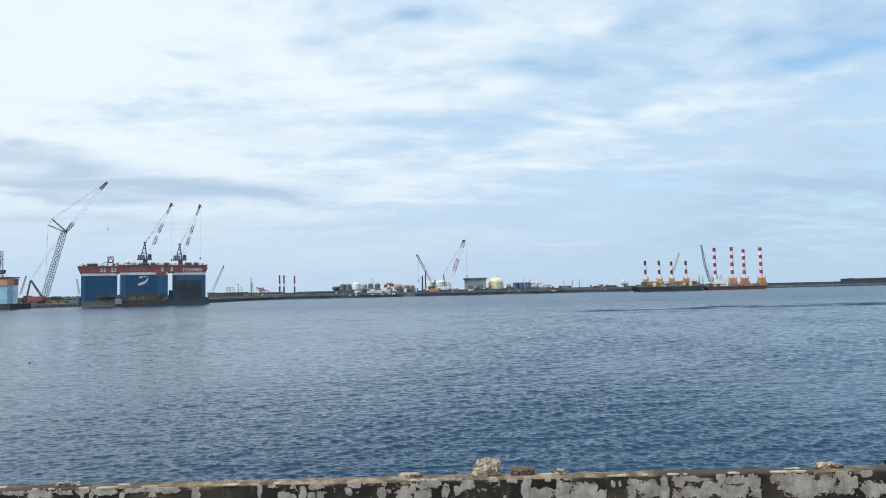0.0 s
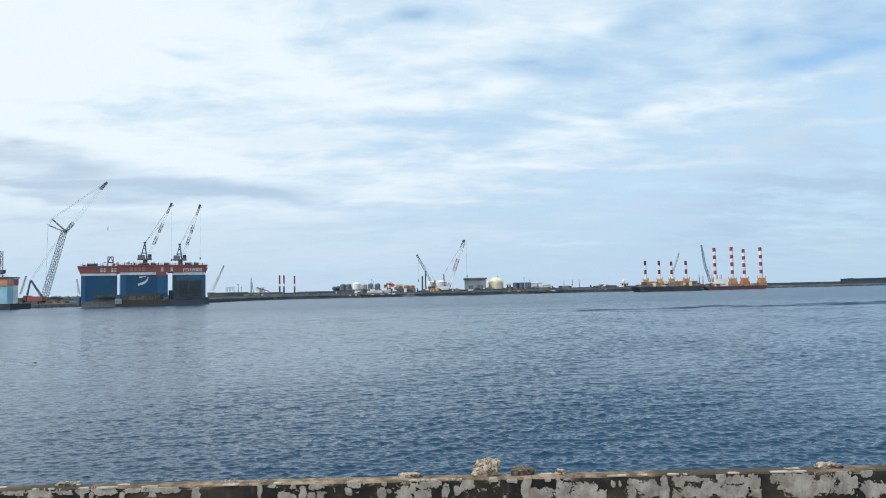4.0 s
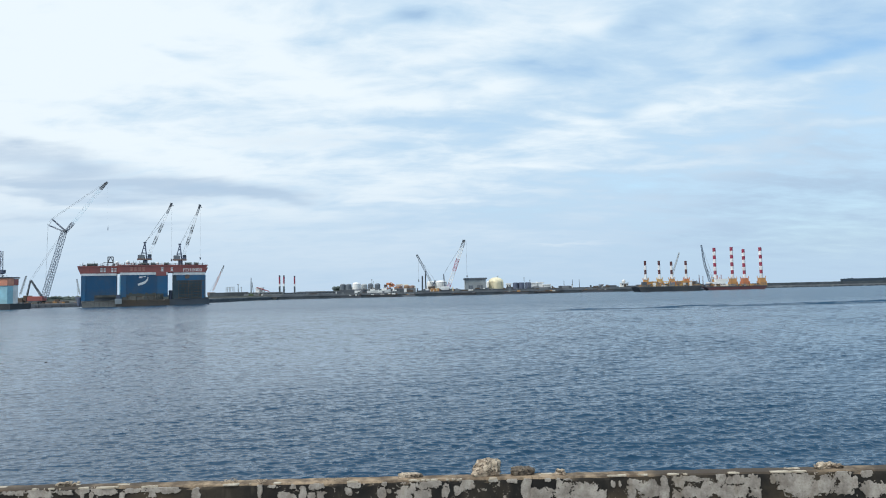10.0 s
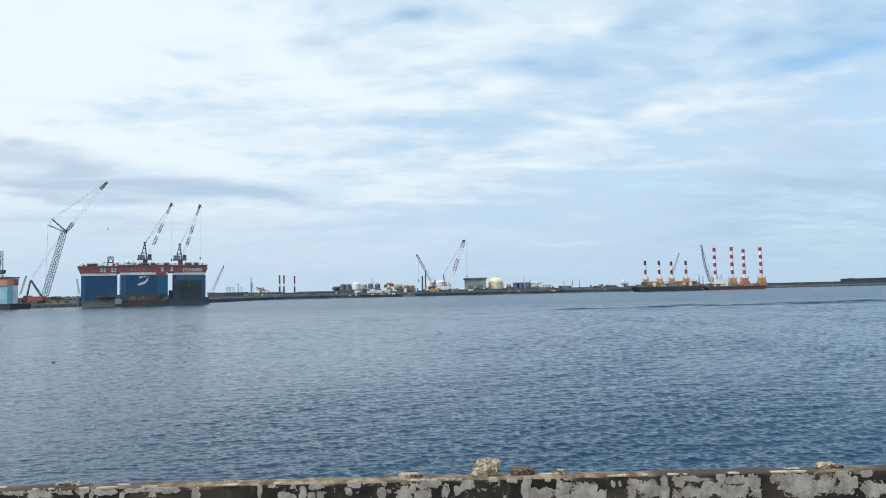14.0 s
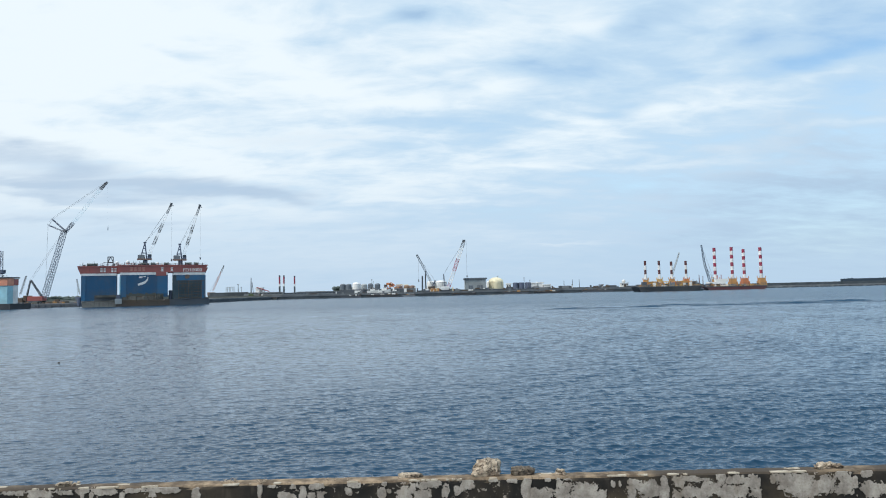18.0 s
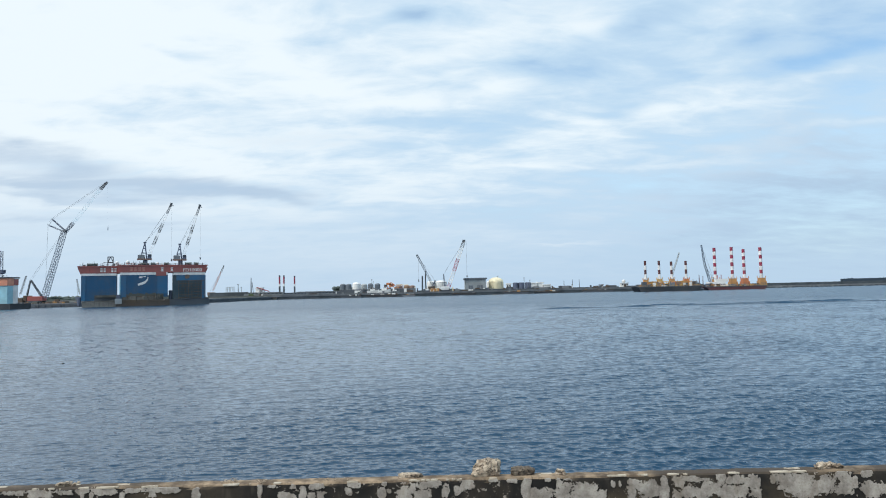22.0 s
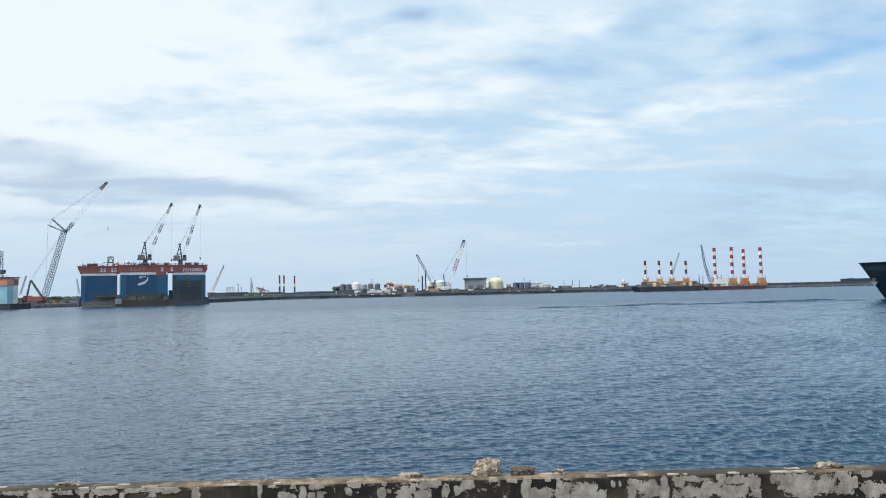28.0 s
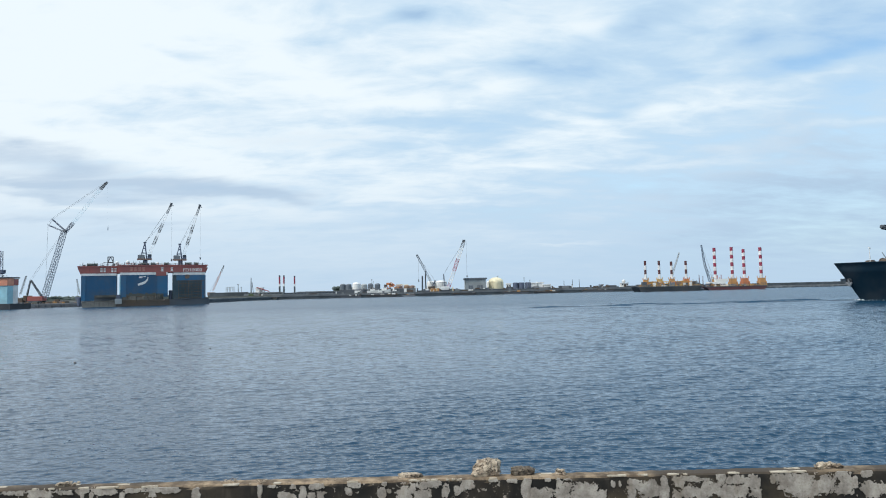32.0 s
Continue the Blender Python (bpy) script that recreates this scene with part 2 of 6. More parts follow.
def parapet_material():
    """Old concrete with mould; face nearly black, with shade in its colour too, sandy on top."""
    m, nt, b = nodes_of("parapet_concrete")
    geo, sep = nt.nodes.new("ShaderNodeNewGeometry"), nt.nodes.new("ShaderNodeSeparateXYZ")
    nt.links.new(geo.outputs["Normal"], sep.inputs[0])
    mould = noise_node(nt, 3.2, 6, 0.62)
    runs = noise_node(nt, 7.0, 5, 0.6, (1, 1, 0.2))
    grain = noise_node(nt, 90, 5, 0.7)
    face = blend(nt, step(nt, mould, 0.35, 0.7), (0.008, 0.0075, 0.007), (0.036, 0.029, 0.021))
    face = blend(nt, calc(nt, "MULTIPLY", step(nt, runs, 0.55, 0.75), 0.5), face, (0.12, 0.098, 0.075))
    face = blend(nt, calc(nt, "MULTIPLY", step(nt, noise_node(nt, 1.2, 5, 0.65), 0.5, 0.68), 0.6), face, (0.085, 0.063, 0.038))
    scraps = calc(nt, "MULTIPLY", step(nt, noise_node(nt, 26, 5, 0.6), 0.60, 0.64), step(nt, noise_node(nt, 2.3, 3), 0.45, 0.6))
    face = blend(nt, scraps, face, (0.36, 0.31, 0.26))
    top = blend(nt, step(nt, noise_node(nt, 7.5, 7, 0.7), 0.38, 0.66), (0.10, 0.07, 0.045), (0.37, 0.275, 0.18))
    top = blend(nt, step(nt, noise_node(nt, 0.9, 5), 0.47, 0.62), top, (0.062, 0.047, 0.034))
    # facing up gets the sandy tone; the face tone includes shade besides mould
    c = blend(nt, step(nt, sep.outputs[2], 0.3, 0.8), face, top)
    c = blend(nt, calc(nt, "MULTIPLY", step(nt, grain, 0.55, 0.75), 0.4), c, (0.03, 0.027, 0.024))
    nt.links.new(c, b.inputs["Base Color"])
    b.inputs["Roughness"].default_value = 0.92
    bump(nt, b, calc(nt, "ADD", grain, mould), 0.6, 0.006)
    return m


def lime_material():
    """Old whitewash, greyed, with stains run down it and worn pits."""
    m, nt, b = nodes_of("old_whitewash")
    a, g = noise_node(nt, 9, 7, 0.7), noise_node(nt, 60, 6, 0.75)
    runs = noise_node(nt, 16, 5, 0.6, (1, 1, 0.18))
    c = blend(nt, step(nt, a, 0.34, 0.68), (0.48, 0.435, 0.38), (0.25, 0.22, 0.19))
    c = blend(nt, calc(nt, "MULTIPLY", step(nt, runs, 0.5, 0.72), 0.5), c, (0.13, 0.11, 0.085))
    c = blend(nt, calc(nt, "MULTIPLY", step(nt, g, 0.48, 0.68), 0.5), c, (0.13, 0.11, 0.09))
    ochre = noise_node(nt, 3.0, 5, 0.65, (1.6, 1, 0.7))
    c = blend(nt, calc(nt, "MULTIPLY", step(nt, ochre, 0.52, 0.68), 0.45), c, (0.19, 0.145, 0.095))
    pits = calc(nt, "MULTIPLY", step(nt, noise_node(nt, 34, 6, 0.65), 0.63, 0.68), step(nt, noise_node(nt, 5, 3), 0.42, 0.6))
    c = blend(nt, pits, c, (0.035, 0.03, 0.026))
    nt.links.new(c, b.inputs["Base Color"])
    b.inputs["Roughness"].default_value = 0.9
    bump(nt, b, g, 0.8, 0.006)
    return m


# distance haze is put into the far greys, darks and greens: lifted, bluish
M = {
    "water": water_material(),
    "parapet": parapet_material(),
    "lime": lime_material(),
    "chip": concrete("bright_lime", (0.66, 0.59, 0.48), (0.45, 0.38, 0.29), 0.1),
    "rock": rubble_material("rubble", (0.66, 0.55, 0.42), (0.17, 0.125, 0.09)),
    "rock_dark": rubble_material("dark_rubble", (0.20, 0.165, 0.125), (0.095, 0.075, 0.06)),
    "quay": concrete("quay_concrete", (0.30, 0.28, 0.25), (0.17, 0.16, 0.145), 4),
    "quay_dark": concrete("weedy_quay", (0.105, 0.125, 0.14), (0.055, 0.067, 0.077), 6),
    "soil": concrete("yard_ground", (0.15, 0.16, 0.155), (0.09, 0.10, 0.095), 20),
    "stones": concrete("breakwater_stone", (0.27, 0.285, 0.295), (0.15, 0.165, 0.175), 3),
    "grass": flat_paint("grass_bank", (0.07, 0.10, 0.045), 0.95),
    "leaf": flat_paint("foliage", (0.085, 0.108, 0.098), 0.9),
    "red": paint("red_oxide_paint", (0.36, 0.098, 0.085), (0.13, 0.055, 0.05), 0.35),
    "orange": paint("orange_paint", (0.56, 0.20, 0.075), amount=0.3),
    "blue": paint("dock_blue_paint", (0.009, 0.082, 0.185), (0.035, 0.05, 0.065), 0.42),
    "stained_blue": paint("stained_blue_plate", (0.030, 0.064, 0.086), (0.10, 0.088, 0.064), 0.6, 0.75),
    # these two are blued for distance haze, put into the base colour
    "far_quay": concrete("far_quay_concrete", (0.19, 0.212, 0.232), (0.105, 0.12, 0.135), 6),
    "far_woods": flat_paint("hazy_woods", (0.045, 0.068, 0.092), 0.95),
    "silt": concrete("grey_silt", (0.19, 0.185, 0.165), (0.085, 0.085, 0.075), 5),
    "dusty_brown": paint("dusty_brown_paint", (0.24, 0.165, 0.135), (0.10, 0.075, 0.065), 0.4),
    "winch_green": paint("dark_green_paint", (0.03, 0.055, 0.045), (0.05, 0.045, 0.04), 0.3),
    "teal": paint("pale_blue_paint", (0.36, 0.66, 0.76), (0.25, 0.30, 0.30), 0.22),
    "white": paint("white_paint", (0.85, 0.85, 0.83), (0.35, 0.25, 0.18), 0.2),
    "cream": paint("cream_paint", (0.88, 0.79, 0.54), (0.55, 0.45, 0.30), 0.12),
    "rust": paint("rusty_plate", (0.10, 0.072, 0.052), (0.07, 0.05, 0.04), 0.6, 0.85),
    "olive": paint("algae_plate", (0.075, 0.085, 0.075), (0.16, 0.10, 0.06), 0.4, 0.8),
    "dark": paint("dark_steel", (0.080, 0.095, 0.115), (0.11, 0.095, 0.085), 0.3, 0.6),
    "steel": paint("grey_steel", (0.20, 0.22, 0.24), (0.20, 0.12, 0.08), 0.3, 0.6),
    "navy": paint("navy_steel", (0.10, 0.125, 0.19), (0.06, 0.05, 0.05), 0.25, 0.55),
    "blue_light": paint("fresh_blue_paint", (0.018, 0.118, 0.245), (0.04, 0.055, 0.07), 0.3),
    "band_white": paint("clean_white_paint", (0.88, 0.88, 0.87), amount=0.05),
    "faded": paint("faded_pink_paint", (0.58, 0.27, 0.21), amount=0.2),
    "boom": paint("blue_grey_steel", (0.12, 0.165, 0.235), (0.13, 0.13, 0.14), 0.2, 0.6),
    "salmon": paint("salmon_paint", (0.72, 0.29, 0.18), amount=0.15),
    "black": paint("black_hull_paint", (0.024, 0.029, 0.036), (0.06, 0.045, 0.04), 0.25, 0.6),
    "tan": paint("faded_orange_paint", (0.52, 0.27, 0.09), amount=0.3),
    "maroon": paint("maroon_hull_paint", (0.11, 0.033, 0.036), amount=0.35),
    "hull": paint("ship_hull_paint", (0.007, 0.029, 0.050), (0.035, 0.045, 0.05), 0.3, 0.7),
    "sign_red": paint("signal_red", (0.33, 0.032, 0.075), amount=0.15),
    "grey": paint("grey_cladding", (0.36, 0.39, 0.40), (0.2, 0.2, 0.19), 0.25),
    "roof": paint("slate_roof", (0.13, 0.155, 0.185), (0.085, 0.09, 0.10), 0.3),
    "brown": paint("brown_cladding", (0.26, 0.17, 0.11), amount=0.3),
    "yellow": paint("yellow_paint", (0.60, 0.37, 0.11), amount=0.3),
    "glass": flat_paint("dark_glazing", (0.03, 0.04, 0.05), 0.15),
    "foam": flat_paint("sea_foam", (0.80, 0.84, 0.86), 0.9),
    "wood": concrete("driftwood", (0.10, 0.075, 0.05), (0.05, 0.04, 0.03), 0.1),
    "cable": flat_paint("steel_cable", (0.10, 0.11, 0.12), 0.6),
}

M["hull"].node_tree.nodes["Principled BSDF"].inputs["Specular IOR Level"].default_value = 0.2


# ---- mesh tools ----
def box(bm, c, s, rz=0.0):
    m = pose(*c, 0, 0, rz) @ Matrix.Diagonal((*s, 1))
    return bmesh.ops.create_cube(bm, size=1, matrix=m)["verts"]


def span(bm, x0, x1, y0, y1, z0, z1):
    return box(bm, ((x0 + x1) / 2, (y0 + y1) / 2, (z0 + z1) / 2), (abs(x1 - x0), abs(y1 - y0), abs(z1 - z0)))


def rod(bm, a, b, r0, r1=None, n=6):
    a, b = Vector(a), Vector(b)
    d = b - a
    m = Matrix.Translation((a + b) / 2) @ d.to_track_quat("Z", "Y").to_matrix().to_4x4()
    return bmesh.ops.create_cone(bm, cap_ends=True, segments=n, radius1=r0, radius2=r0 if r1 is None else r1, depth=max(d.length, 1e-4), matrix=m)["verts"]


def lattice(bm, a, b, w0, w1, bays, r=0.12, side=Vector((0, 1, 0))):
    """Four chords and zigzag bracing from a to b; w0 and w1 are the widths at the ends."""
    a, b = Vector(a), Vector(b)
    d = (b - a).normalized()
    u = d.cross(side).normalized()
    v = u.cross(d).normalized()

    def corner(i, k):
        f = i / bays
        w = (w0 + (w1 - w0) * f) / 2
        return a.lerp(b, f) + u * w * (1, 1, -1, -1)[k] + v * w * (1, -1, -1, 1)[k]

    for k in range(4):
        rod(bm, corner(0, k), corner(bays, k), r, r, 4)
        for i in range(bays):
            k2 = (k + 1) % 4
            p, q = (k, k2) if i % 2 else (k2, k)
            rod(bm, corner(i, p), corner(i + 1, q), r * 0.6, r * 0.6, 3)
            rod(bm, corner(i, k), corner(i, k2), r * 0.6, r * 0.6, 3)


def soften(ob, width, segments=2):
    b = ob.modifiers.new("edge", "BEVEL")
    b.width, b.segments, b.limit_method = width, segments, "ANGLE"
    return ob


def mesh_of(name, bm, material):
    me = bpy.data.meshes.new(name)
    bmesh.ops.recalc_face_normals(bm, faces=bm.faces)
    bm.to_mesh(me)
    bm.free()
    for m in material if isinstance(material, (list, tuple)) else (material,):
        me.materials.append(m)
    return me


def part(name, bm, material, parent, label="", at=None):
    ob = new(name, mesh_of(name, bm, material))
    ob.parent = parent
    if at is not None:
        ob.location = at
    return tagged(ob, label)


def thing(name, base, label, category, group="", rz=0.0, kind=""):
    ob = new(name)
    ob.matrix_basis = pose(*base, 0, 0, rz)
    ob.empty_display_size = 0.2
    return tagged(ob, label, category, group, kind)


def single(name, bm, material, label, category, base=(0, 0, 0), group="", kind="", rz=0.0):
    ob = new(name, mesh_of(name, bm, material))
    ob.matrix_basis = pose(*base, 0, 0, rz)
    return tagged(ob, label, category, group, kind)


def boxed(name, dims, material, parent, label=""):
    bm = bmesh.new()
    span(bm, *dims)
    return part(name, bm, material, parent, label)


def rodded(name, a, b, r, material, parent, label="", r1=None, n=8):
    bm = bmesh.new()
    rod(bm, a, b, r, r1, n)
    return part(name, bm, material, parent, label)


def lump(bm, c, r, seed, squash=(1, 1, 1), rough=0.3, sub=2):
    vs = bmesh.ops.create_icosphere(bm, subdivisions=sub, radius=1)["verts"]
    for v in vs:
        k = 1 + rough * noise.fractal(v.co * 1.3 + Vector((seed * 7.3, seed * 3.1, 0)), 0.8, 2.1, 3)
        v.co = Vector((v.co.x * squash[0], v.co.y * squash[1], v.co.z * squash[2])) * r * k + Vector(c)
    return vs


# ---- sea ----
def wave_field():
    """Wavelets of a light breeze: length, heading, height and phase of each."""
    rng = np.random.RandomState(4)
    comps = []
    for i in range(90):
        lam = 0.12 * (2.6 / 0.12) ** (i / 89.0) * rng.uniform(0.95, 1.05)
        ang = radians(-72) + rng.randn() * (0.75 if lam < 0.8 else 0.5)
        steep = 0.0290 * min(1.0, (0.25 / lam) ** 0.9)
        comps.append((lam, math.cos(ang), math.sin(ang), steep * lam / 6.2832 * 2.0 * (0.5 + rng.rand()), rng.rand() * 6.283))
    return comps


def build_sea():
    """One sheet of wavelets that widens with the distance, and a plain sheet to the horizon under it."""
    comps = wave_field()
    verts, faces = [], []

    def sheet(X, Y, Z):
        ny, nx = X.shape[0] - 1, X.shape[1] - 1
        base = sum(len(v) for v in verts)
        verts.append(np.stack([X, Y, Z], -1).reshape(-1, 3))
        i = np.arange(nx * ny)
        a = base + (i // nx) * (nx + 1) + i % nx
        faces.append(np.stack([a, a + 1, a + nx + 2, a + nx + 1], -1))

    g = 0.0017
    yy = 14.0 * np.exp(g * np.arange(int(math.log(260 / 14.0) / g)))
    uu = np.arange(-0.84, 0.76, 0.0027)
    Y, U = np.meshgrid(yy, uu, indexing="ij")
    X = U * (Y + 6.0)
    X, Y = X.astype(np.float32), Y.astype(np.float32)
    Z, DX, DY = np.zeros_like(X), np.zeros_like(X), np.zeros_like(X)
    gust = 1.0 + 0.28 * np.sin(X * 0.11 + Y * 0.05) * np.sin(Y * 0.083 - X * 0.037) + 0.2 * np.sin(X * 0.31 - Y * 0.12 + 1.0) * np.sin(Y * 0.21 + 2.0)
    gust *= np.clip(0.88 + X * 0.022, np.minimum(0.95, 0.44 + 0.0048 * Y), 1.5)
    for lam, cx, cy, amp, ph in comps:
        k = np.clip(lam / (0.0021 * (Y + 3.0)) / 1.5 - 1.5, 0.0, 1.0)
        last = int(np.count_nonzero(k[:, 0] > 0))
        if last:
            r = slice(0, last)
            p = (X[r] * cx + Y[r] * cy) * (6.2832 / lam) + ph
            a = amp * k[r] * gust[r]
            Z[r] += a * np.sin(p)
            q = 0.9 * a * np.cos(p)
            DX[r] += q * cx
            DY[r] += q * cy
    Z[-3:] = 0.0
    sheet(X + DX, Y + DY, Z)
    X, Y = np.meshgrid(np.linspace(-4400, 4400, 23), np.linspace(-400, 4400, 13))
    sheet(X, Y, np.full_like(X, -0.35))
    v, f = np.concatenate(verts), np.concatenate(faces)
    me = bpy.data.meshes.new("water")
    me.vertices.add(len(v))
    me.vertices.foreach_set("co", v.ravel())
    me.loops.add(f.size)
    me.loops.foreach_set("vertex_index", f.ravel())
    me.polygons.add(len(f))
    me.polygons.foreach_set("loop_start", np.arange(0, f.size, 4))
    me.polygons.foreach_set("use_smooth", np.ones(len(f), bool))
    me.update(calc_edges=True)
    me.materials.append(M["water"])
    return tagged(new("water", me), "dark blue harbour water with small wind ripples", "water", kind="structure")


water = build_sea()

# ---- quay underfoot and its parapet ----
bm = bmesh.new()
span(bm, -1500, 1500, -1500, 5.6, -3, 3.06)
quay = single("ground", bm, M["quay"], "weathered concrete quay apron behind the parapet", "ground", kind="structure")

PAR_TOP = 3.583


def build_parapet():
    wall = thing("wall_parapet", (0, 5.06, 3.078), "low concrete parapet with peeling whitewash and mould", "wall", kind="structure")
    for x0, x1, seed in ((-24.0, -14.6, 7), (-14.598, -9.502, 6), (-9.5, -5.2, 1), (-5.198, -1.405, 2), (-1.403, 0.632, 3), (0.634, 4.4, 4), (4.402, 9.5, 5), (9.502, 14.6, 8), (14.602, 24.0, 9)):
        bm = bmesh.new()
        nx, nz = int((x1 - x0) / 0.03), 14
        grid = {}
        prof = [(-0.0, -0.02), (0.0, 0.2), (0.0, 0.36), (0.0, 0.44), (0.0, 0.475), (0.003, 0.494), (0.014, 0.505), (0.05, 0.507), (0.09, 0.507), (0.122, 0.505), (0.134, 0.495), (0.138, 0.47), (0.138, 0.2), (0.138, -0.02)]
        for i in range(nx + 1):
            x = x0 + (x1 - x0) * i / nx
            chip = max(0.0, noise.fractal(Vector((x * 4.0, seed * 3.0, 0)), 0.7, 2.0, 5)) * 0.016
            for k, (dy, z) in enumerate(prof):
                wob = noise.fractal(Vector((x * 5, z * 9 + dy * 30, seed)), 0.7, 2.0, 4) * 0.004
                edge = chip if 4 <= k <= 10 else 0.0
                cut = edge if k in (5, 6) else 0.0
                grid[i, k] = bm.verts.new((x, -0.06 + dy + wob + cut * 0.8, z + wob - cut * 0.6))
        for i in range(nx):
            for k in range(nz - 1):
                bm.faces.new((grid[i, k], grid[i + 1, k], grid[i + 1, k + 1], grid[i, k + 1]))
        bm.faces.new([grid[0, k] for k in range(nz)])
        bm.faces.new([grid[nx, k] for k in reversed(range(nz))])
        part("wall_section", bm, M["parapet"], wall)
    return wall


parapet = build_parapet()


def crust(name, u0, u1, v0, v1, seed, spot, thick, material, label="", rag=0.78):
    """A thin ragged crust, fretted away at its rim, on the plane that spot(u, v, height) names."""
    c = 0.004
    nu, nv = max(3, int((u1 - u0) * 1.25 / c)), max(3, int((v1 - v0) * 1.25 / c))
    um, vm, hu, hv = (u0 + u1) / 2, (v0 + v1) / 2, (u1 - u0) / 2, (v1 - v0) / 2
    keep = set()
    for i in range(nu):
        for k in range(nv):
            u, v = um + (i + 0.5 - nu / 2) * c, vm + (k + 0.5 - nv / 2) * c
            d = (abs((u - um) / hu) ** 3 + abs((v - vm) / hv) ** 3) ** 0.3333
            n = 0.75 * noise.fractal(Vector((u * 11, v * 11, seed)), 0.8, 2.1, 3) + 0.4 * noise.fractal(Vector((u * 48, v * 48, seed + 5)), 0.7, 2.1, 3)
            if 0.96 - d + n * rag > 0:
                keep.add((i, k))
    verts, faces, at = [], [], {}

    def corner(i, k, h):
        key = (i, k, h)
        if key not in at:
            at[key] = len(verts)
            verts.append(spot(um + (i - nu / 2) * c, vm + (k - nv / 2) * c, thick if h else -0.008))
        return at[key]

    for i, k in keep:
        faces.append((corner(i, k, 1), corner(i + 1, k, 1), corner(i + 1, k + 1, 1), corner(i, k + 1, 1)))
        for di, dk, e in ((-1, 0, ((i, k), (i, k + 1))), (1, 0, ((i + 1, k), (i + 1, k + 1))), (0, -1, ((i, k), (i + 1, k))), (0, 1, ((i, k + 1), (i + 1, k + 1)))):
            if (i + di, k + dk) not in keep:
                faces.append((corner(*e[0], 1), corner(*e[1], 1), corner(*e[1], 0), corner(*e[0], 0)))
    if not faces:
        return
    me = bpy.data.meshes.new(name)
    me.from_pydata(verts, [], faces)
    me.materials.append(material)
    ob = new(name, me)
    ob.parent = parapet
    tagged(ob, label)


def paint_patches(rows, seed):
    """Old whitewash left on the parapet's face: middle, height, width and depth of each patch."""
    for i, (x, z, w, h) in enumerate(rows):
        crust("paint_patch", x - w / 2, x + w / 2, z - h / 2, z + h / 2, seed + i, lambda u, v, t: (u, -0.0605 - t - 0.0007 * (i % 5), min(v, 0.499)), 0.004, M["lime"])


paint_patches([(-3.288, 0.483, 0.185, 0.038), (-3.071, 0.475, 0.234, 0.065), (-2.88, 0.475, 0.092, 0.035), (-2.766, 0.483, 0.135, 0.05), (-2.758, 0.451, 0.028, 0.049), (-2.598, 0.48, 0.196, 0.053), (-2.69, 0.448, 0.031, 0.06), (-2.383, 0.478, 0.121, 0.036), (-2.455, 0.437, 0.047, 0.061), (-2.174, 0.486, 0.298, 0.039), (-2.23, 0.455, 0.062, 0.058), (-2.095, 0.47, 0.128, 0.033), (-1.904, 0.437, 0.071, 0.093)], 40)
paint_patches([(-1.423, 0.442, 0.037, 0.125), (-1.322, 0.487, 0.085, 0.042), (-1.166, 0.481, 0.057, 0.043), (-1.256, 0.42, 0.054, 0.069), (-1.203, 0.408, 0.096, 0.055), (-1.097, 0.433, 0.052, 0.105), (-1.035, 0.403, 0.055, 0.053), (-0.971, 0.407, 0.055, 0.06), (-0.995, 0.478, 0.119, 0.044), (-0.71, 0.48, 0.088, 0.04), (-0.756, 0.435, 0.054, 0.058), (-0.487, 0.484, 0.038, 0.031), (-0.503, 0.421, 0.055, 0.065), (-0.448, 0.433, 0.034, 0.028), (-0.342, 0.41, 0.116, 0.094), (-0.272, 0.449, 0.048, 0.082), (-0.149, 0.472, 0.166, 0.067), (-0.195, 0.389, 0.112, 0.075), (-0.029, 0.418, 0.04, 0.092)], 80)
paint_patches([(-0.014, 0.434, 0.041, 0.086), (0.067, 0.428, 0.05, 0.067), (0.115, 0.459, 0.054, 0.068), (0.165, 0.471, 0.07, 0.067), (0.339, 0.497, 0.062, 0.028), (0.475, 0.488, 0.074, 0.033), (0.584, 0.424, 0.068, 0.164), (0.706, 0.378, 0.178, 0.096), (0.861, 0.406, 0.125, 0.158), (1.018, 0.393, 0.207, 0.15), (1.145, 0.365, 0.093, 0.089), (0.749, 0.488, 0.038, 0.026), (1.239, 0.444, 0.033, 0.047), (1.289, 0.451, 0.02, 0.057), (1.374, 0.456, 0.062, 0.049), (1.427, 0.435, 0.057, 0.064), (1.37, 0.387, 0.065, 0.083), (1.517, 0.392, 0.156, 0.161), (1.623, 0.399, 0.054, 0.179)], 120)
paint_patches([(1.621, 0.455, 0.048, 0.075), (1.627, 0.368, 0.076, 0.116), (1.732, 0.441, 0.088, 0.097), (1.824, 0.468, 0.121, 0.039), (1.862, 0.368, 0.292, 0.084), (1.939, 0.395, 0.13, 0.125), (2.055, 0.455, 0.062, 0.083), (2.11, 0.452, 0.048, 0.047), (2.142, 0.363, 0.263, 0.13), (2.179, 0.459, 0.082, 0.069), (2.272, 0.43, 0.125, 0.112), (2.318, 0.356, 0.076, 0.065), (2.441, 0.451, 0.04, 0.061), (2.585, 0.437, 0.255, 0.1), (2.662, 0.368, 0.29, 0.118), (2.805, 0.403, 0.218, 0.13), (2.986, 0.408, 0.153, 0.161), (3.056, 0.425, 0.041, 0.086), (3.148, 0.478, 0.077, 0.047), (3.195, 0.36, 0.215, 0.114), (2.965, 0.481, 0.074, 0.031)], 160)


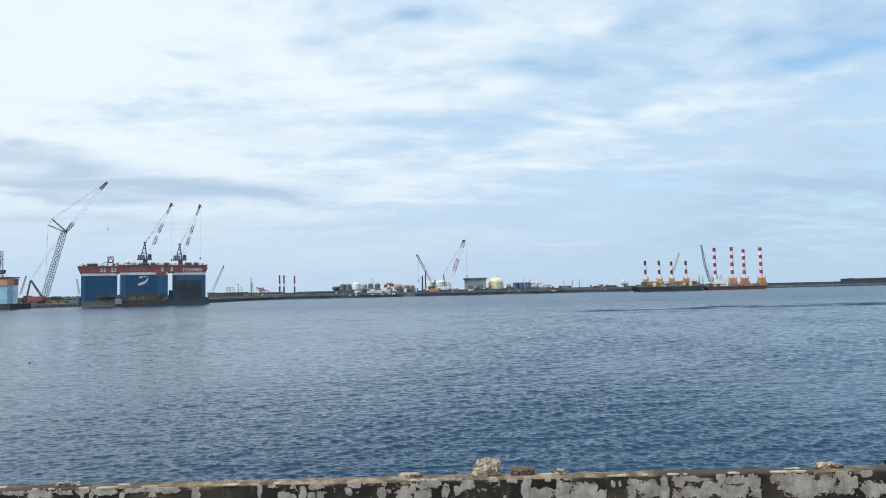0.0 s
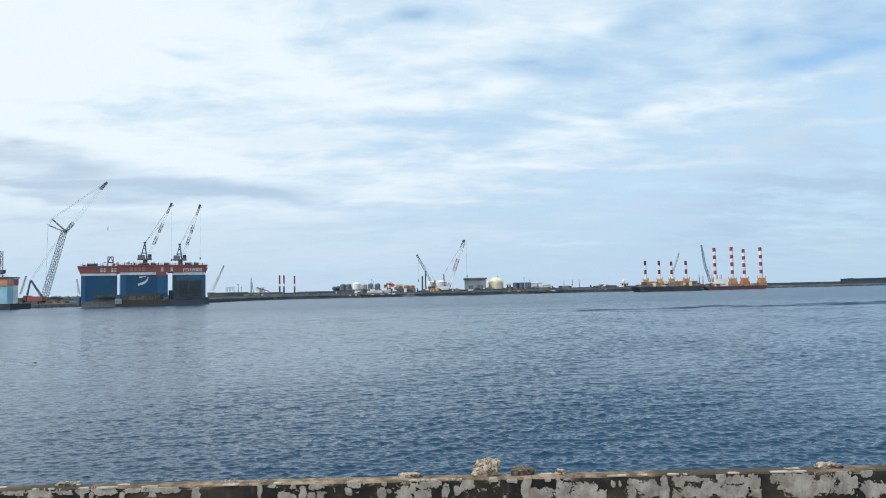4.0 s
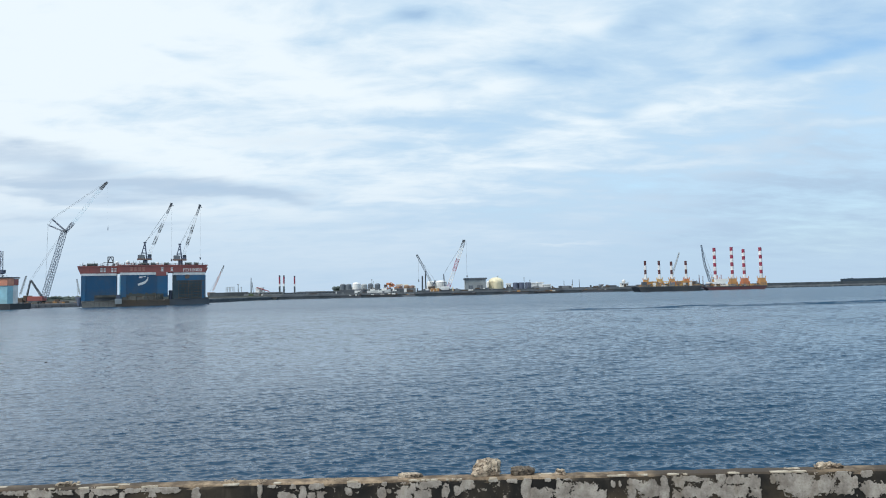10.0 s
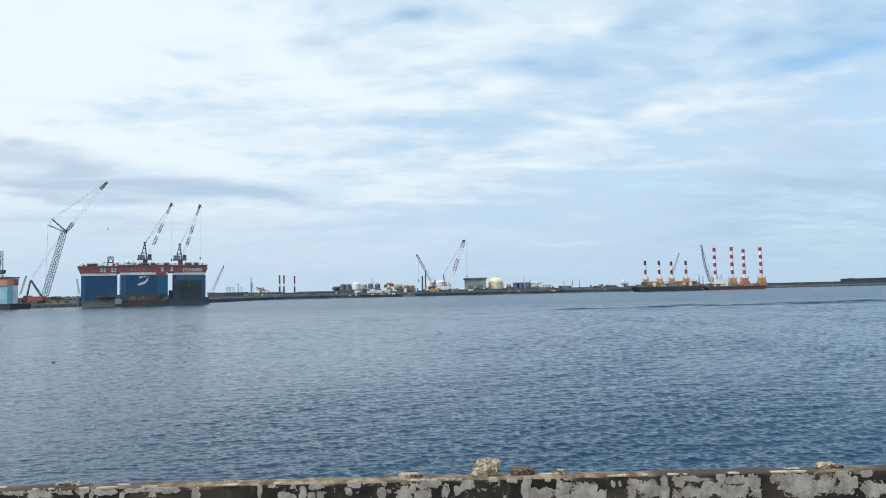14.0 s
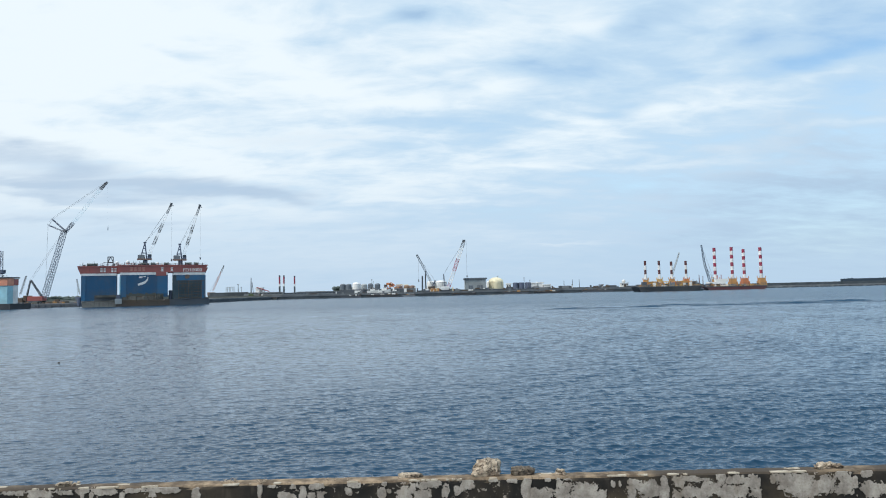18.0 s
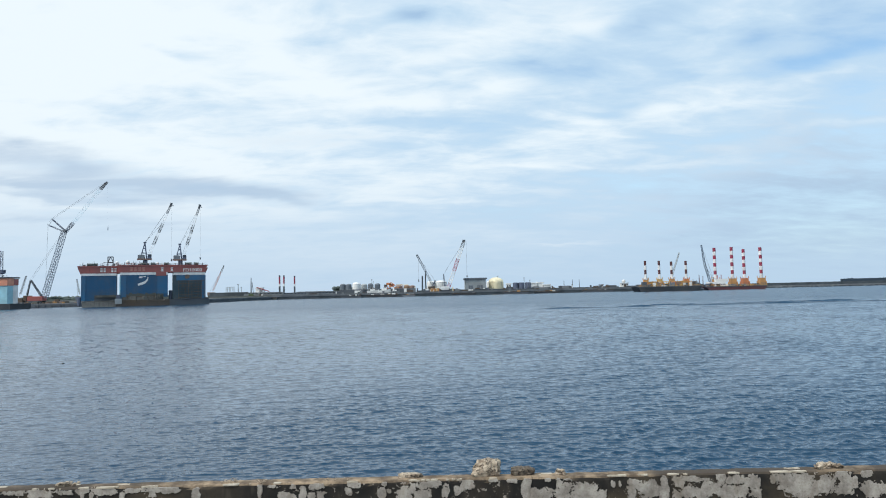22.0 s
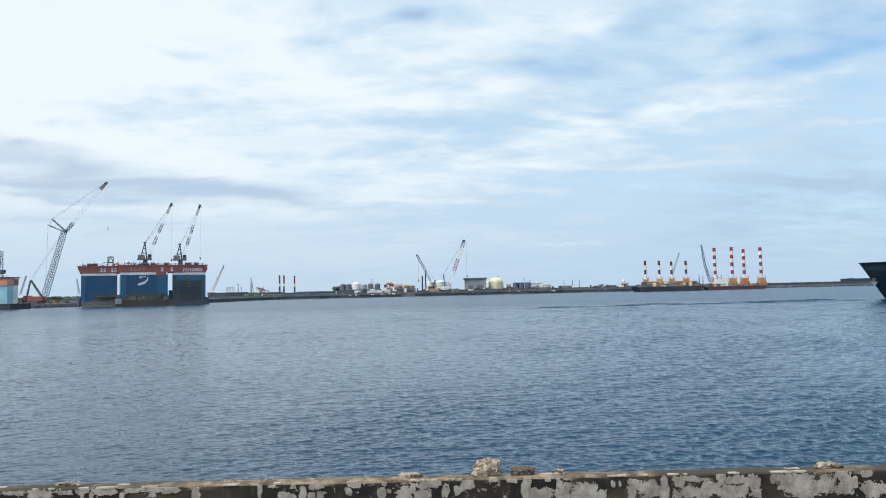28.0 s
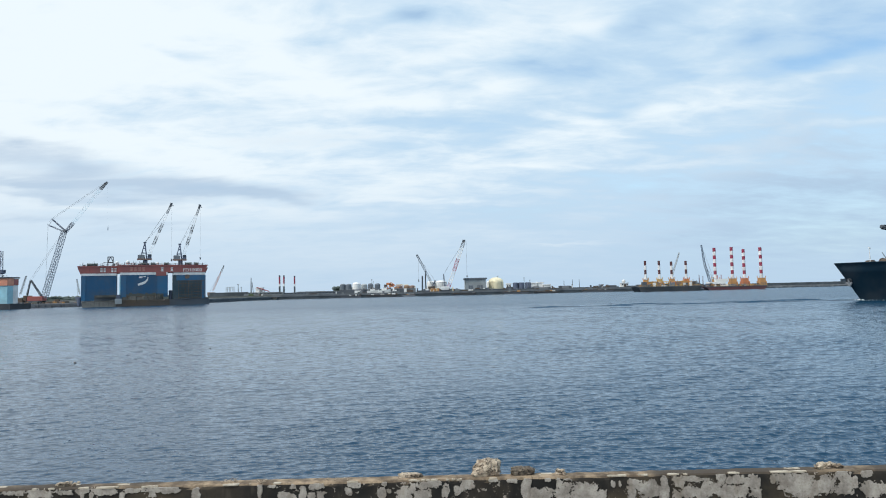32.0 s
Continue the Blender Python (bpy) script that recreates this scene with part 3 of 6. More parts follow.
def slivers(rows):
    """Bright lime left along the upper edge and on the top."""
    for i, (x, y, w) in enumerate(rows):
        crust("paint_patch", x - w / 2, x + w / 2, y - 0.012 - 0.002 * (i % 3), y + 0.012, 300 + i, lambda u, v, t: (u, v, 0.507 + t), 0.0025, M["chip"], "bright sliver of whitewash", 1.9)


slivers([(-3.407, 0.013, 0.046), (-3.043, -0.052, 0.222), (-2.917, 0.033, 0.144), (-2.759, -0.052, 0.118), (-2.596, -0.052, 0.162), (-2.471, 0.01, 0.085), (-2.23, -0.052, 0.132), (-1.683, -0.052, 0.036), (-1.61, -0.052, 0.181), (-1.295, -0.039, 0.051), (-0.723, -0.052, 0.067), (-0.253, -0.052, 0.078), (-0.15, -0.052, 0.127), (0.041, -0.052, 0.099), (0.341, -0.052, 0.054), (0.698, 0.001, 0.023), (0.755, 0.034, 0.064), (1.268, -0.052, 0.117), (1.478, -0.052, 0.076), (1.701, -0.052, 0.082), (1.777, -0.052, 0.041), (2.161, -0.052, 0.082), (2.565, -0.052, 0.219), (2.633, 0.024, 0.092), (2.827, 0.028, 0.034), (2.996, 0.029, 0.069)])


# ---- rubble on the parapet ----
def rock(x, w, h, d, material, label, seed, name="rock", slant=0.0):
    bm = bmesh.new()
    vs = bmesh.ops.create_icosphere(bm, subdivisions=5, radius=1)["verts"]
    for v in vs:
        p = v.co.copy()
        sq = (abs(p.x) ** 5 + abs(p.y) ** 5 + abs(p.z) ** 5) ** -0.2
        k = sq * (1 + 0.22 * noise.fractal(p * 1.2 + Vector((seed, 0, 0)), 0.7, 2.2, 3) + 0.13 * noise.fractal(p * 5.5 + Vector((0, seed, 0)), 0.55, 2.3, 6))
        q = p * k
        v.co = Vector((q.x * w / 2 * (1 - slant * 0.3 * q.z) + slant * q.z * w * 0.12, q.y * d / 2, max(q.z, -0.86) * h / 1.86))
    lo = min(v.co.z for v in bm.verts)
    for v in bm.verts:
        v.co.z -= lo
    ob = single(name, bm, M[material], label, "rock", (x, 5.095, PAR_TOP - 0.002), "rubble on the parapet", rz=(seed * 5) % 13 - 6)
    for p in ob.data.polygons:
        p.use_smooth = True
    return ob


rock(0.297, 0.192, 0.122, 0.10, "rock", "rough pale brown rubble stone resting on the parapet", 1, slant=0.5)
rock(0.57, 0.165, 0.056, 0.08, "rock_dark", "low dark rubble stone resting on the parapet", 4)
rock(-0.29, 0.17, 0.03, 0.06, "rock", "flat slab of broken concrete lying on the parapet", 6)


def crumbs(x, w, h, n, seed, material, label, name="debris_pile"):
    rng = random.Random(seed)
    bm = bmesh.new()
    for i in range(n):
        u = rng.uniform(-1, 1)
        r = rng.uniform(0.006, 0.016)
        top = max(0.0, (1 - u * u)) * h
        lump(bm, (u * w / 2, rng.uniform(-0.035, 0.035), min(r * 0.7 + rng.random() * top, h)), r, seed + i, (1.3, 1, 0.8), 0.5, 1)
    span(bm, -w * 0.4, w * 0.4, -0.03, 0.03, 0, h * 0.3)
    single(name, bm, M[material], label, "debris", (x, 5.08, PAR_TOP + 0.001), "rubble on the parapet", kind="stuff")


crumbs(0.85, 0.075, 0.03, 14, 2, "rock", "small heap of pale crumbled concrete")
crumbs(2.91, 0.21, 0.03, 44, 5, "rock", "heap of crumbled concrete on the parapet")
crumbs(-2.92, 0.15, 0.02, 34, 8, "rock", "low heap of pale gravel on the parapet")


def dry_tuft(x, w, h, n, seed, y=5.07):
    rng = random.Random(seed)
    bm = bmesh.new()
    for i in range(n):
        u, lean = rng.uniform(-1, 1) * w / 2, rng.uniform(-1, 1) * h * 1.5
        b = Vector((u * 0.6, rng.uniform(-0.03, 0.03), 0))
        t = b + Vector((lean, rng.uniform(-0.02, 0.02), h * rng.uniform(0.4, 1)))
        rod(bm, b, b.lerp(t, 0.6) + Vector((0, 0, h * 0.15)), 0.0016, 0.0012, 3)
        rod(bm, b.lerp(t, 0.6) + Vector((0, 0, h * 0.15)), t, 0.0012, 0.0006, 3)
    single("dry_grass", bm, M["rock"], "tuft of dry straw-coloured grass on the parapet", "grass", (x, y, PAR_TOP), "dry weeds on the parapet", kind="stuff")


dry_tuft(-1.66, 0.15, 0.028, 40, 1)
dry_tuft(-1.42, 0.05, 0.03, 16, 2, 5.03)
dry_tuft(2.89, 0.2, 0.035, 46, 3)
dry_tuft(-0.84, 0.3, 0.012, 40, 4)

# ---- land across the harbour ----
bm = bmesh.new()
span(bm, -1500, -215, 562, 830, -4, 3.4)
span(bm, -1500, 262, 820, 3800, -4, 5.2)
land = single("ground_far", bm, M["soil"], "flat reclaimed yard behind a quay across the harbour", "ground", kind="structure")
bm = bmesh.new()
span(bm, -1500, -214, 560, 562, -4, 2.2)
span(bm, -216, -214, 562, 820, -4, 2.2)
span(bm, -216, 262, 817.5, 820, -4, 2.9)
for i in range(60):
    x = -210 + i * 7.8
    span(bm, x, x + 0.9, 816.9, 817.6, -1, 2.4)
single("quay_wall", bm, M["quay_dark"], "dark weed-stained quay wall with timber fenders", "wall", kind="structure")
bm = bmesh.new()
span(bm, -1500, -213.7, 559.7, 562.5, 2.2, 3.3)
span(bm, -216.5, -213.7, 562.5, 819, 2.2, 3.3)
span(bm, -216, 262, 817, 820.5, 2.9, 5.0)
single("quay_coping", bm, M["far_quay"], "grey concrete coping along the far quay", "wall", kind="structure")


def breakwater(name, x0, x1, y, top, base_w, material, label, seed, blocks=240):
    wall = thing(name, (0, 0, 0), label, "breakwater", kind="structure")
    rng = random.Random(seed)
    bm = bmesh.new()
    span(bm, x0, x1, y + base_w * 0.4, y + base_w * 0.6, -3, top)
    part("crown_wall", bm, M[material], wall)
    bm = bmesh.new()
    for i in range(blocks):
        x = rng.uniform(x0, x1)
        f = rng.random()
        lump(bm, (x, y + f * base_w * 0.45, f * top * 0.25), rng.uniform(0.8, 1.5), i, (1.4, 1, 0.8), 0.6, 1)
    tagged(part("armour_stones", bm, M["quay_dark"], wall, "dark wet armour stones"), kind="stuff")
    return wall


breakwater("breakwater", 258, 900, 822, 2.6, 12, "stones", "long grey stone breakwater closing the harbour", 3, 420)
breakwater("breakwater_outer", 420, 1500, 1400, 6.5, 16, "quay_dark", "dark outer breakwater behind the harbour mouth", 7, 200)
bm = bmesh.new()
span(bm, 1535, 3600, 2500, 2520, -2, 17.5)
for i in range(150):
    lump(bm, (1545 + i * 13.5, 2506, 13 + 3 * noise.noise(Vector((i * 0.3, 0, 0)))), 7.0, i, (1.6, 1, 0.8), 0.4, 1)
single("headland", bm, M["far_woods"], "low dark wooded headland on the horizon", "land", kind="structure")


def woods(name, x0, x1, y0, y1, h, n, r, seed, label):
    rng = random.Random(seed)
    bm = bmesh.new()
    for i in range(n):
        x = rng.uniform(x0, x1)
        k = 0.6 + 0.5 * noise.noise(Vector((x * 0.02, seed, 0))) + 0.25 * rng.random()
        rr = r * rng.uniform(0.6, 1.3)
        lump(bm, (x, rng.uniform(y0, y1), 3.4 + max(rr * 0.5, h * k - rr * 0.6)), rr, i, (1.25, 1, 0.85), 0.55, 1)
    span(bm, x0, x1, y0 + 2, y1, 3.0, 3.4 + h * 0.45)
    single(name, bm, M["leaf"], label, "trees", kind="stuff")


woods("tree_belt", -760, -372, 930, 1000, 7.5, 420, 2.6, 2, "low dark green belt of trees behind the yard")
woods("tree_belt", -150, -118, 880, 905, 14, 50, 3.2, 5, "round-topped dark trees by the tank yard")

# ---- things across the harbour ----
def root_of(ob):
    while ob.parent:
        ob = ob.parent
    return ob


def placed(name, bm, material, parent, label=""):
    """A part whose mesh was drawn at its place in the world."""
    bmesh.ops.translate(bm, verts=bm.verts, vec=-root_of(parent).location)
    return part(name, bm, material, parent, label)


def bar(name, a, b, r, material, parent, label="", r1=None, n=6):
    bm = bmesh.new()
    rod(bm, a, b, r, r1, n)
    return placed(name, bm, material, parent, label)


def block(name, x0, x1, y0, y1, z0, z1, material, parent, label=""):
    bm = bmesh.new()
    span(bm, x0, x1, y0, y1, z0, z1)
    return placed(name, bm, material, parent, label)


def truss(name, a, b, w0, w1, bays, material, parent, r=0.14, label=""):
    bm = bmesh.new()
    lattice(bm, a, b, w0, w1, bays, r)
    return placed(name, bm, material, parent, label)


def railing(parent, pts, h=1.1, r=0.05, gap=2.2, material=None):
    bm = bmesh.new()
    for a, b in zip(pts, pts[1:]):
        a, b = Vector(a), Vector(b)
        n = max(1, int((b - a).length / gap))
        for i in range(n + 1):
            p = a.lerp(b, i / n)
            rod(bm, p, p + Vector((0, 0, h)), r, r, 4)
        for k in (0.5, 1.0):
            rod(bm, a + Vector((0, 0, h * k)), b + Vector((0, 0, h * k)), r, r, 4)
    return part("railing", bm, material or M["steel"], parent)


# floating dock: three towers under one long red deck girder
DOCK = (-214.0, 470.0, 0.0)
dock = thing("floating_dock", DOCK, "blue floating dock with red top band, rusty below", "floating dock", rz=24.6)


def tower(x0, x1, y0, y1, z0, z1, label=""):
    bm = bmesh.new()
    span(bm, x0, x1, y0, y1, z0, z1)
    t = part("tower", bm, M["blue"], dock, label)
    # raised plate seams and fender strips on the front
    bm = bmesh.new()
    n = max(3, int((x1 - x0) / 4.5))
    for i in range(1, n):
        x = x0 + (x1 - x0) * i / n
        span(bm, x - 0.07, x + 0.07, y0 - 0.06, y0 + 0.02, z0, z1)
    for k in range(1, 6):
        z = z0 + (z1 - z0) * k / 6
        span(bm, x0, x1, y0 - 0.05, y0 + 0.02, z - 0.06, z + 0.06)
    part("plate_seams", bm, M["blue"], t)
    bm = bmesh.new()
    span(bm, x0 + 0.01, x1 - 0.01, y0 - 0.29, y0 + 0.05, z1 - 1.8, z1 - 0.02)
    part("white_band", bm, M["white"], t, "white painted band")
    return t


TL = tower(-42.37, -20.22, 1.5, 17, 4.0, 23.48, "left-hand blue tower with faded plates")
TM = tower(-17.88, 13.41, -1.0, 16, 6.0, 23.74)
TR = tower(17.04, 39.11, -0.9, 16, 3.0, 23.43)
boxed("end_plate", (-18.24, -16.8, -1.12, 4, 7.0, 20.84), M["teal"], TM, "pale blue corner plate")
boxed("corner_plate", (16.66, 19.15, -1.0, 6, 3.0, 21.6), M["stained_blue"], TR, "dark corner plate")
# red girder with flared ends
def girder(x0, x1, y0, y1, z0, z1, flare_l, flare_r, name):
    bm = bmesh.new()
    prof = [(x0, z0), (x1, z0), (x1 + flare_r, z0 + (z1 - z0) * 0.55), (x1 + flare_r * 1.3, z1), (x0 - flare_l * 1.3, z1), (x0 - flare_l, z0 + (z1 - z0) * 0.55)]
    a = [bm.verts.new((x, y0, z)) for x, z in prof]
    b = [bm.verts.new((x, y1, z)) for x, z in prof]
    bm.faces.new(a)
    bm.faces.new(list(reversed(b)))
    for i in range(6):
        bm.faces.new((a[i], b[i], b[(i + 1) % 6], a[(i + 1) % 6]))
    return part(name, bm, M["red"], dock, "red deck girder with a flared end")


GL = girder(-42.63, -18.85, 1.2, 18, 23.28, 28.41, 1.6, 0.0, "deck_girder")
GM = girder(-18.85, 38.71, -1.25, 17, 23.6, 28.97, 0.6, 1.4, "deck_girder")
boxed("cornice", (-44.74, -18.88, 0.9, 18.3, 27.82, 28.53), M["red"], dock)
boxed("cornice", (-19.24, 40.9, -1.6, 17.3, 28.35, 29.09), M["red"], dock)
for x, s in ((-42.46, -1), (39.11, 1)):
    for y in (1.4, 5.0, 9.0):
        rodded("end_bracket", (x, y, 22.69), (x + s * 1.9, y, 27.03), 0.22, M["red"], dock, n=6)
# pontoon and dirt below
boxed("pontoon", (-41.34, -15.9, -2.5, 22, -2.5, 3.4), M["quay"], dock, "stained concrete-grey pontoon")
boxed("pontoon", (-20.22, 14.56, -4.5, 22, -2.5, 3.98), M["rust"], dock, "rusty brown pontoon")
boxed("pontoon", (14.18, 41.9, -2.0, 22, -2.5, 4), M["dark"], dock, "algae-stained pontoon")
boxed("rust_skirt", (-13.8, 9.6, -1.9, -0.9, 2.0, 7.0), M["rust"], dock, "rusty brown lower plating")
boxed("ledge", (-33.2, -20.3, -0.6, 1.6, 6.3, 7.9), M["silt"], dock, "grey silted ledge")
# dark plate set on the tower front as the shade below the ledge
boxed("recess_shade", (-34.0, -20.3, 1.2, 1.6, 2.4, 6.3), M["dark"], TL, "dark plate standing for the shade under the ledge")
rodded("mooring_post", (-43.6, 2.0, 1.0), (-43.6, 2.0, 6.4), 1.2, M["navy"], dock, "thick dark mooring post", n=14)
rodded("mooring_post", (15.4, 3.0, 1.0), (15.4, 3.0, 10.5), 1.4, M["navy"], dock, "thick dark mooring post", n=14)
for k, (x0, x1) in enumerate(((-38.6, -30.6), (-30.6, -22.2), (-13.6, -4.2), (-4.2, 5.4))):
    tw, yy = (TL, 1.44) if k < 2 else (TM, -1.06)
    boxed("hull_plate", (x0 + 0.1, x1 - 0.1, yy, yy + 0.2, 10.2 + (k % 2) * 0.7, 20.9), M["blue"], tw, "weathered blue plate")
boxed("edge_strip", (-17.6, -13.9, -1.25, -0.9, 2.4, 21.6), M["blue_light"], TM, "lighter blue edge strip")
boxed("side_plate", (6.4, 13.3, -1.2, -0.9, 8.2, 21.0), M["blue_light"], TM, "lighter blue side plate")
boxed("hull_plate", (19.2, 36.5, -1.2, -0.8, 17.7, 21.4), M["blue_light"], TR, "blue upper plate")
boxed("edge_strip", (36.6, 39.3, -1.45, -0.8, 2.4, 21.4), M["blue_light"], TR, "dull blue edge strip")
boxed("fender_panel", (-20.94, -16.62, -4.9, 2, 1.5, 5.22), M["grey"], dock, "grey fender panel")
boxed("winch_box", (-20.22, -17.7, -3, 2, 2.5, 8.02), M["navy"], dock)
boxed("stained_plating", (18.9, 36.6, -1.3, -0.8, 2.0, 17.6), M["stained_blue"], dock, "stained blue-grey plating behind a scaffold")
# broken fenders, hoses and silt heaped along the pontoons
rng = random.Random(31)
# middle heap's lit top is put into its lighter grey, besides the silt tone
for x0, x1, yf, z0, h, mt, n in ((-40.65, -20.58, -1.6, 3.4, 1.6, "silt", 26), (-15.5, 9.0, -2.6, 3.98, 7.0, "silt", 44), (-16.26, 13.03, -3.8, 3.0, 2.4, "rust", 40), (18.39, 40.3, -2.0, 4, 1.6, "dark", 18)):
    bm = bmesh.new()
    for i in range(n):
        x = rng.uniform(x0, x1)
        hh = h * (0.35 + 0.65 * abs(noise.noise(Vector((x * 0.12, yf, 1.0))))) * rng.uniform(0.4, 1.0)
        box(bm, (x, yf + rng.uniform(-0.6, 0.8), z0 + hh / 2 - 0.1), (rng.uniform(0.8, 4.0), rng.uniform(0.6, 1.6), hh), rng.uniform(-25, 25))
    tagged(part("silt_heap", bm, M[mt], dock, "brown heap of silt and old fenders"), kind="stuff")
boxed("red_panel", (5.45, 12.25, -1.3, -0.9, 21.22, 23.82), M["red"], TM, "red panel under the girder")
boxed("edge_strip", (-42.37, -39.61, 1.32, 1.6, 4.2, 21.91), M["blue_light"], TL, "lighter blue edge strip")
for tw, x0, x1, yy, zt in ((TL, -34.0, -20.4, 1.33, 9.0), (TM, -13.8, 10.5, -1.3, 10.0), (TR, 19.2, 36.4, -1.42, 6.5)):
    bm = bmesh.new()
    n = 40
    low = [bm.verts.new((x0 + (x1 - x0) * i / n, yy, 3.0)) for i in range(n + 1)]
    up = [bm.verts.new((x0 + (x1 - x0) * i / n, yy, zt - 1.5 + 1.4 * noise.fractal(Vector((i * 0.35, x0, 0)), 0.8, 2.0, 4))) for i in range(n + 1)]
    for i in range(n):
        bm.faces.new((low[i], low[i + 1], up[i + 1], up[i]))
    sk = part("weed_coat", bm, M["olive"], tw, "dark coat of dried weed")
    so = sk.modifiers.new("thickness", "SOLIDIFY")
    so.thickness = 0.05
# scaffold on the right tower
bm = bmesh.new()
for i in range(9):
    x = 20.69 + i * (38.71 - 20.69) / 8
    rod(bm, (x, -1.9, 2.0), (x, -1.9, 17.35), 0.1, 0.1, 4)
for k in range(8):
    z = 3.0 + k * (17.35 - 3.0) / 7
    rod(bm, (20.69, -1.9, z), (38.71, -1.9, z), 0.1, 0.1, 4)
part("scaffold", bm, M["rust"], dock, "brown tube scaffold")
# round badge, leaping shape on the middle tower
bm = bmesh.new()
rod(bm, (26.5, -1.2, 20.31), (26.5, -0.8, 20.31), 1.7, 1.7, 20)
part("badge", bm, M["brown"], TR, "round dull gold badge")
bm = bmesh.new()
BADGE = [(-6.41, 0, 14.82), (-4.57, 0, 15.32), (-2.73, 0, 15.98), (-1.25, 0, 16.97), (-0.14, 0, 18.59), (0.22, 0, 20.42)]
for (a, b), r in zip(zip(BADGE, BADGE[1:]), (0.8, 1.0, 0.9, 0.65, 0.4)):
    rod(bm, (a[0], -1.0, a[2]), (b[0], -1.0, b[2]), r, r * 0.85, 8)
lump(bm, (-4.6, -1.05, 20.28), 1.0, 3, (1.5, 0.2, 0.6), 0.3, 2)
lump(bm, (-2.01, -1.05, 20.66), 0.7, 5, (1.3, 0.2, 0.5), 0.3, 2)
for v in bm.verts:
    v.co.y = -1.12 + (v.co.y + 1.0) * 0.08
part("painted_emblem", bm, M["white"], TM, "white curved emblem")


def bars(parent, x0, x1, z0, z1, y, n, material, name="lettering"):
    """A row of marks that cannot be read, as plain bars."""
    w = (x1 - x0) / n
    for i in range(n):
        bm = bmesh.new()
        for k in (0.0, 0.36, 0.72):
            span(bm, x0 + i * w + w * 0.16, x0 + (i + 1) * w - w * 0.16, y - 0.05, y + 0.02, z0 + (z1 - z0) * k, z0 + (z1 - z0) * (k + 0.24))
        part(name, bm, material, parent)


bars(GL, -30.79, -26.72, 24.36, 27.16, 1.17, 2, M["white"])
bars(GL, -23.87, -19.93, 24.31, 27.11, 1.17, 2, M["white"])
bars(GM, -11.97, -1.3, 24.98, 27.42, -1.28, 4, M["faded"])
bars(GM, 8.45, 10.72, 24.43, 27.32, -1.28, 1, M["white"])
bars(GM, 14.91, 17.2, 24.38, 27.28, -1.28, 1, M["white"])


def words(text, parent, x, y, z, size, material, name="lettering", rz=0):
    cu = bpy.data.curves.new(name, "FONT")
    cu.body, cu.size, cu.extrude, cu.align_x = text, size, 0.02, "CENTER"
    tmp = bpy.data.objects.new(name, cu)
    scene.collection.objects.link(tmp)
    me = bpy.data.meshes.new_from_object(tmp.evaluated_get(bpy.context.evaluated_depsgraph_get()))
    bpy.data.objects.remove(tmp)
    me.materials.clear()
    me.materials.append(material)
    ob = new(name, me)
    ob.parent = parent
    ob.matrix_basis = pose(x, y, z, 90, 0, rz)
    return ob


words("FD10000", GM, 30.21, -1.30, 24.13, 3.55, M["white"])
# deck edge clutter and railings
ZL, ZM = 28.41, 28.97
railing(dock, [(-43.19, 1, ZL), (-18.88, 1, ZL)])
railing(dock, [(-18.16, -1.6, ZM), (39.5, -1.6, ZM)])
railing(dock, [(-18.16, 16, ZM), (39.5, 16, ZM)])
rng = random.Random(11)
for i in range(16):
    x = rng.uniform(-41.47, 37.91)
    z = ZL if x < -18.88 else ZM
    s = (rng.uniform(1.2, 3.2), rng.uniform(1, 2.5), rng.uniform(0.8, 2.4))
    bm = bmesh.new()
    box(bm, (0, 0, s[2] / 2), s)
    if i % 3 == 0:
        rod(bm, (0, 0, 0), (0, 0, s[2] + 1.6), 0.15, 0.15, 6)
    soften(part("winch_house", bm, M[("steel", "dark", "olive", "white")[i % 4]], dock, at=(x, rng.uniform(3, 14), z)), 0.1)
for x, w in ((-37.0, 3.4), (-33.5, 2.2), (-2.9, 3.6), (3.4, 2.6), (12.5, 3.0), (27.4, 4.2), (33.0, 3.0)):
    bm = bmesh.new()
    rod(bm, (-w / 2, 0, 1.1), (w / 2, 0, 1.1), 0.95, 0.95, 12)
    for sx in (-w / 2, w / 2):
        rod(bm, (sx - 0.12, 0, 1.1), (sx + 0.12, 0, 1.1), 1.3, 1.3, 14)
    span(bm, -w / 2 - 0.3, w / 2 + 0.3, -1.0, 1.0, 0, 0.35)
    part("mooring_winch", bm, M["winch_green"], dock, "dark green mooring winch", at=(x, 3.2, ZL if x < -18.88 else ZM))
for i in range(22):
    x = -41.5 + i * 3.75
    bm = bmesh.new()
    rod(bm, (0, 0, 0), (0, 0, rng.uniform(1.2, 2.6)), 0.22, 0.18, 6)
    rod(bm, (-0.5, 0, 1.0), (0.5, 0, 1.0), 0.14, 0.14, 6)
    part("bollard", bm, M[("dark", "steel", "rust")[i % 3]], dock, at=(x, 0.6 if x > -18.88 else 2.6, ZL if x < -18.88 else ZM))
for sx, r in ((-19.97, 1.3), (-13.1, 1.5), (6.54, 1.0)):
    bm = bmesh.new()
    bmesh.ops.create_uvsphere(bm, u_segments=14, v_segments=8, radius=r)
    rod(bm, (0, 0, -r * 1.4), (0, 0, 0), r * 0.5, r * 0.5, 8)
    part("domed_vent", bm, M["white"], dock, "white domed vent", at=(sx, 2.5, ZM + r * 1.4))
# small gantry frame on the left deck
bm = bmesh.new()
gx0, gx1, gz = -26.09, -22.7, 35.35
for x in (gx0, gx1):
    for y in (6.0, 10.0):
        rod(bm, (x, y, ZL), (x, y, gz), 0.28, 0.28, 6)
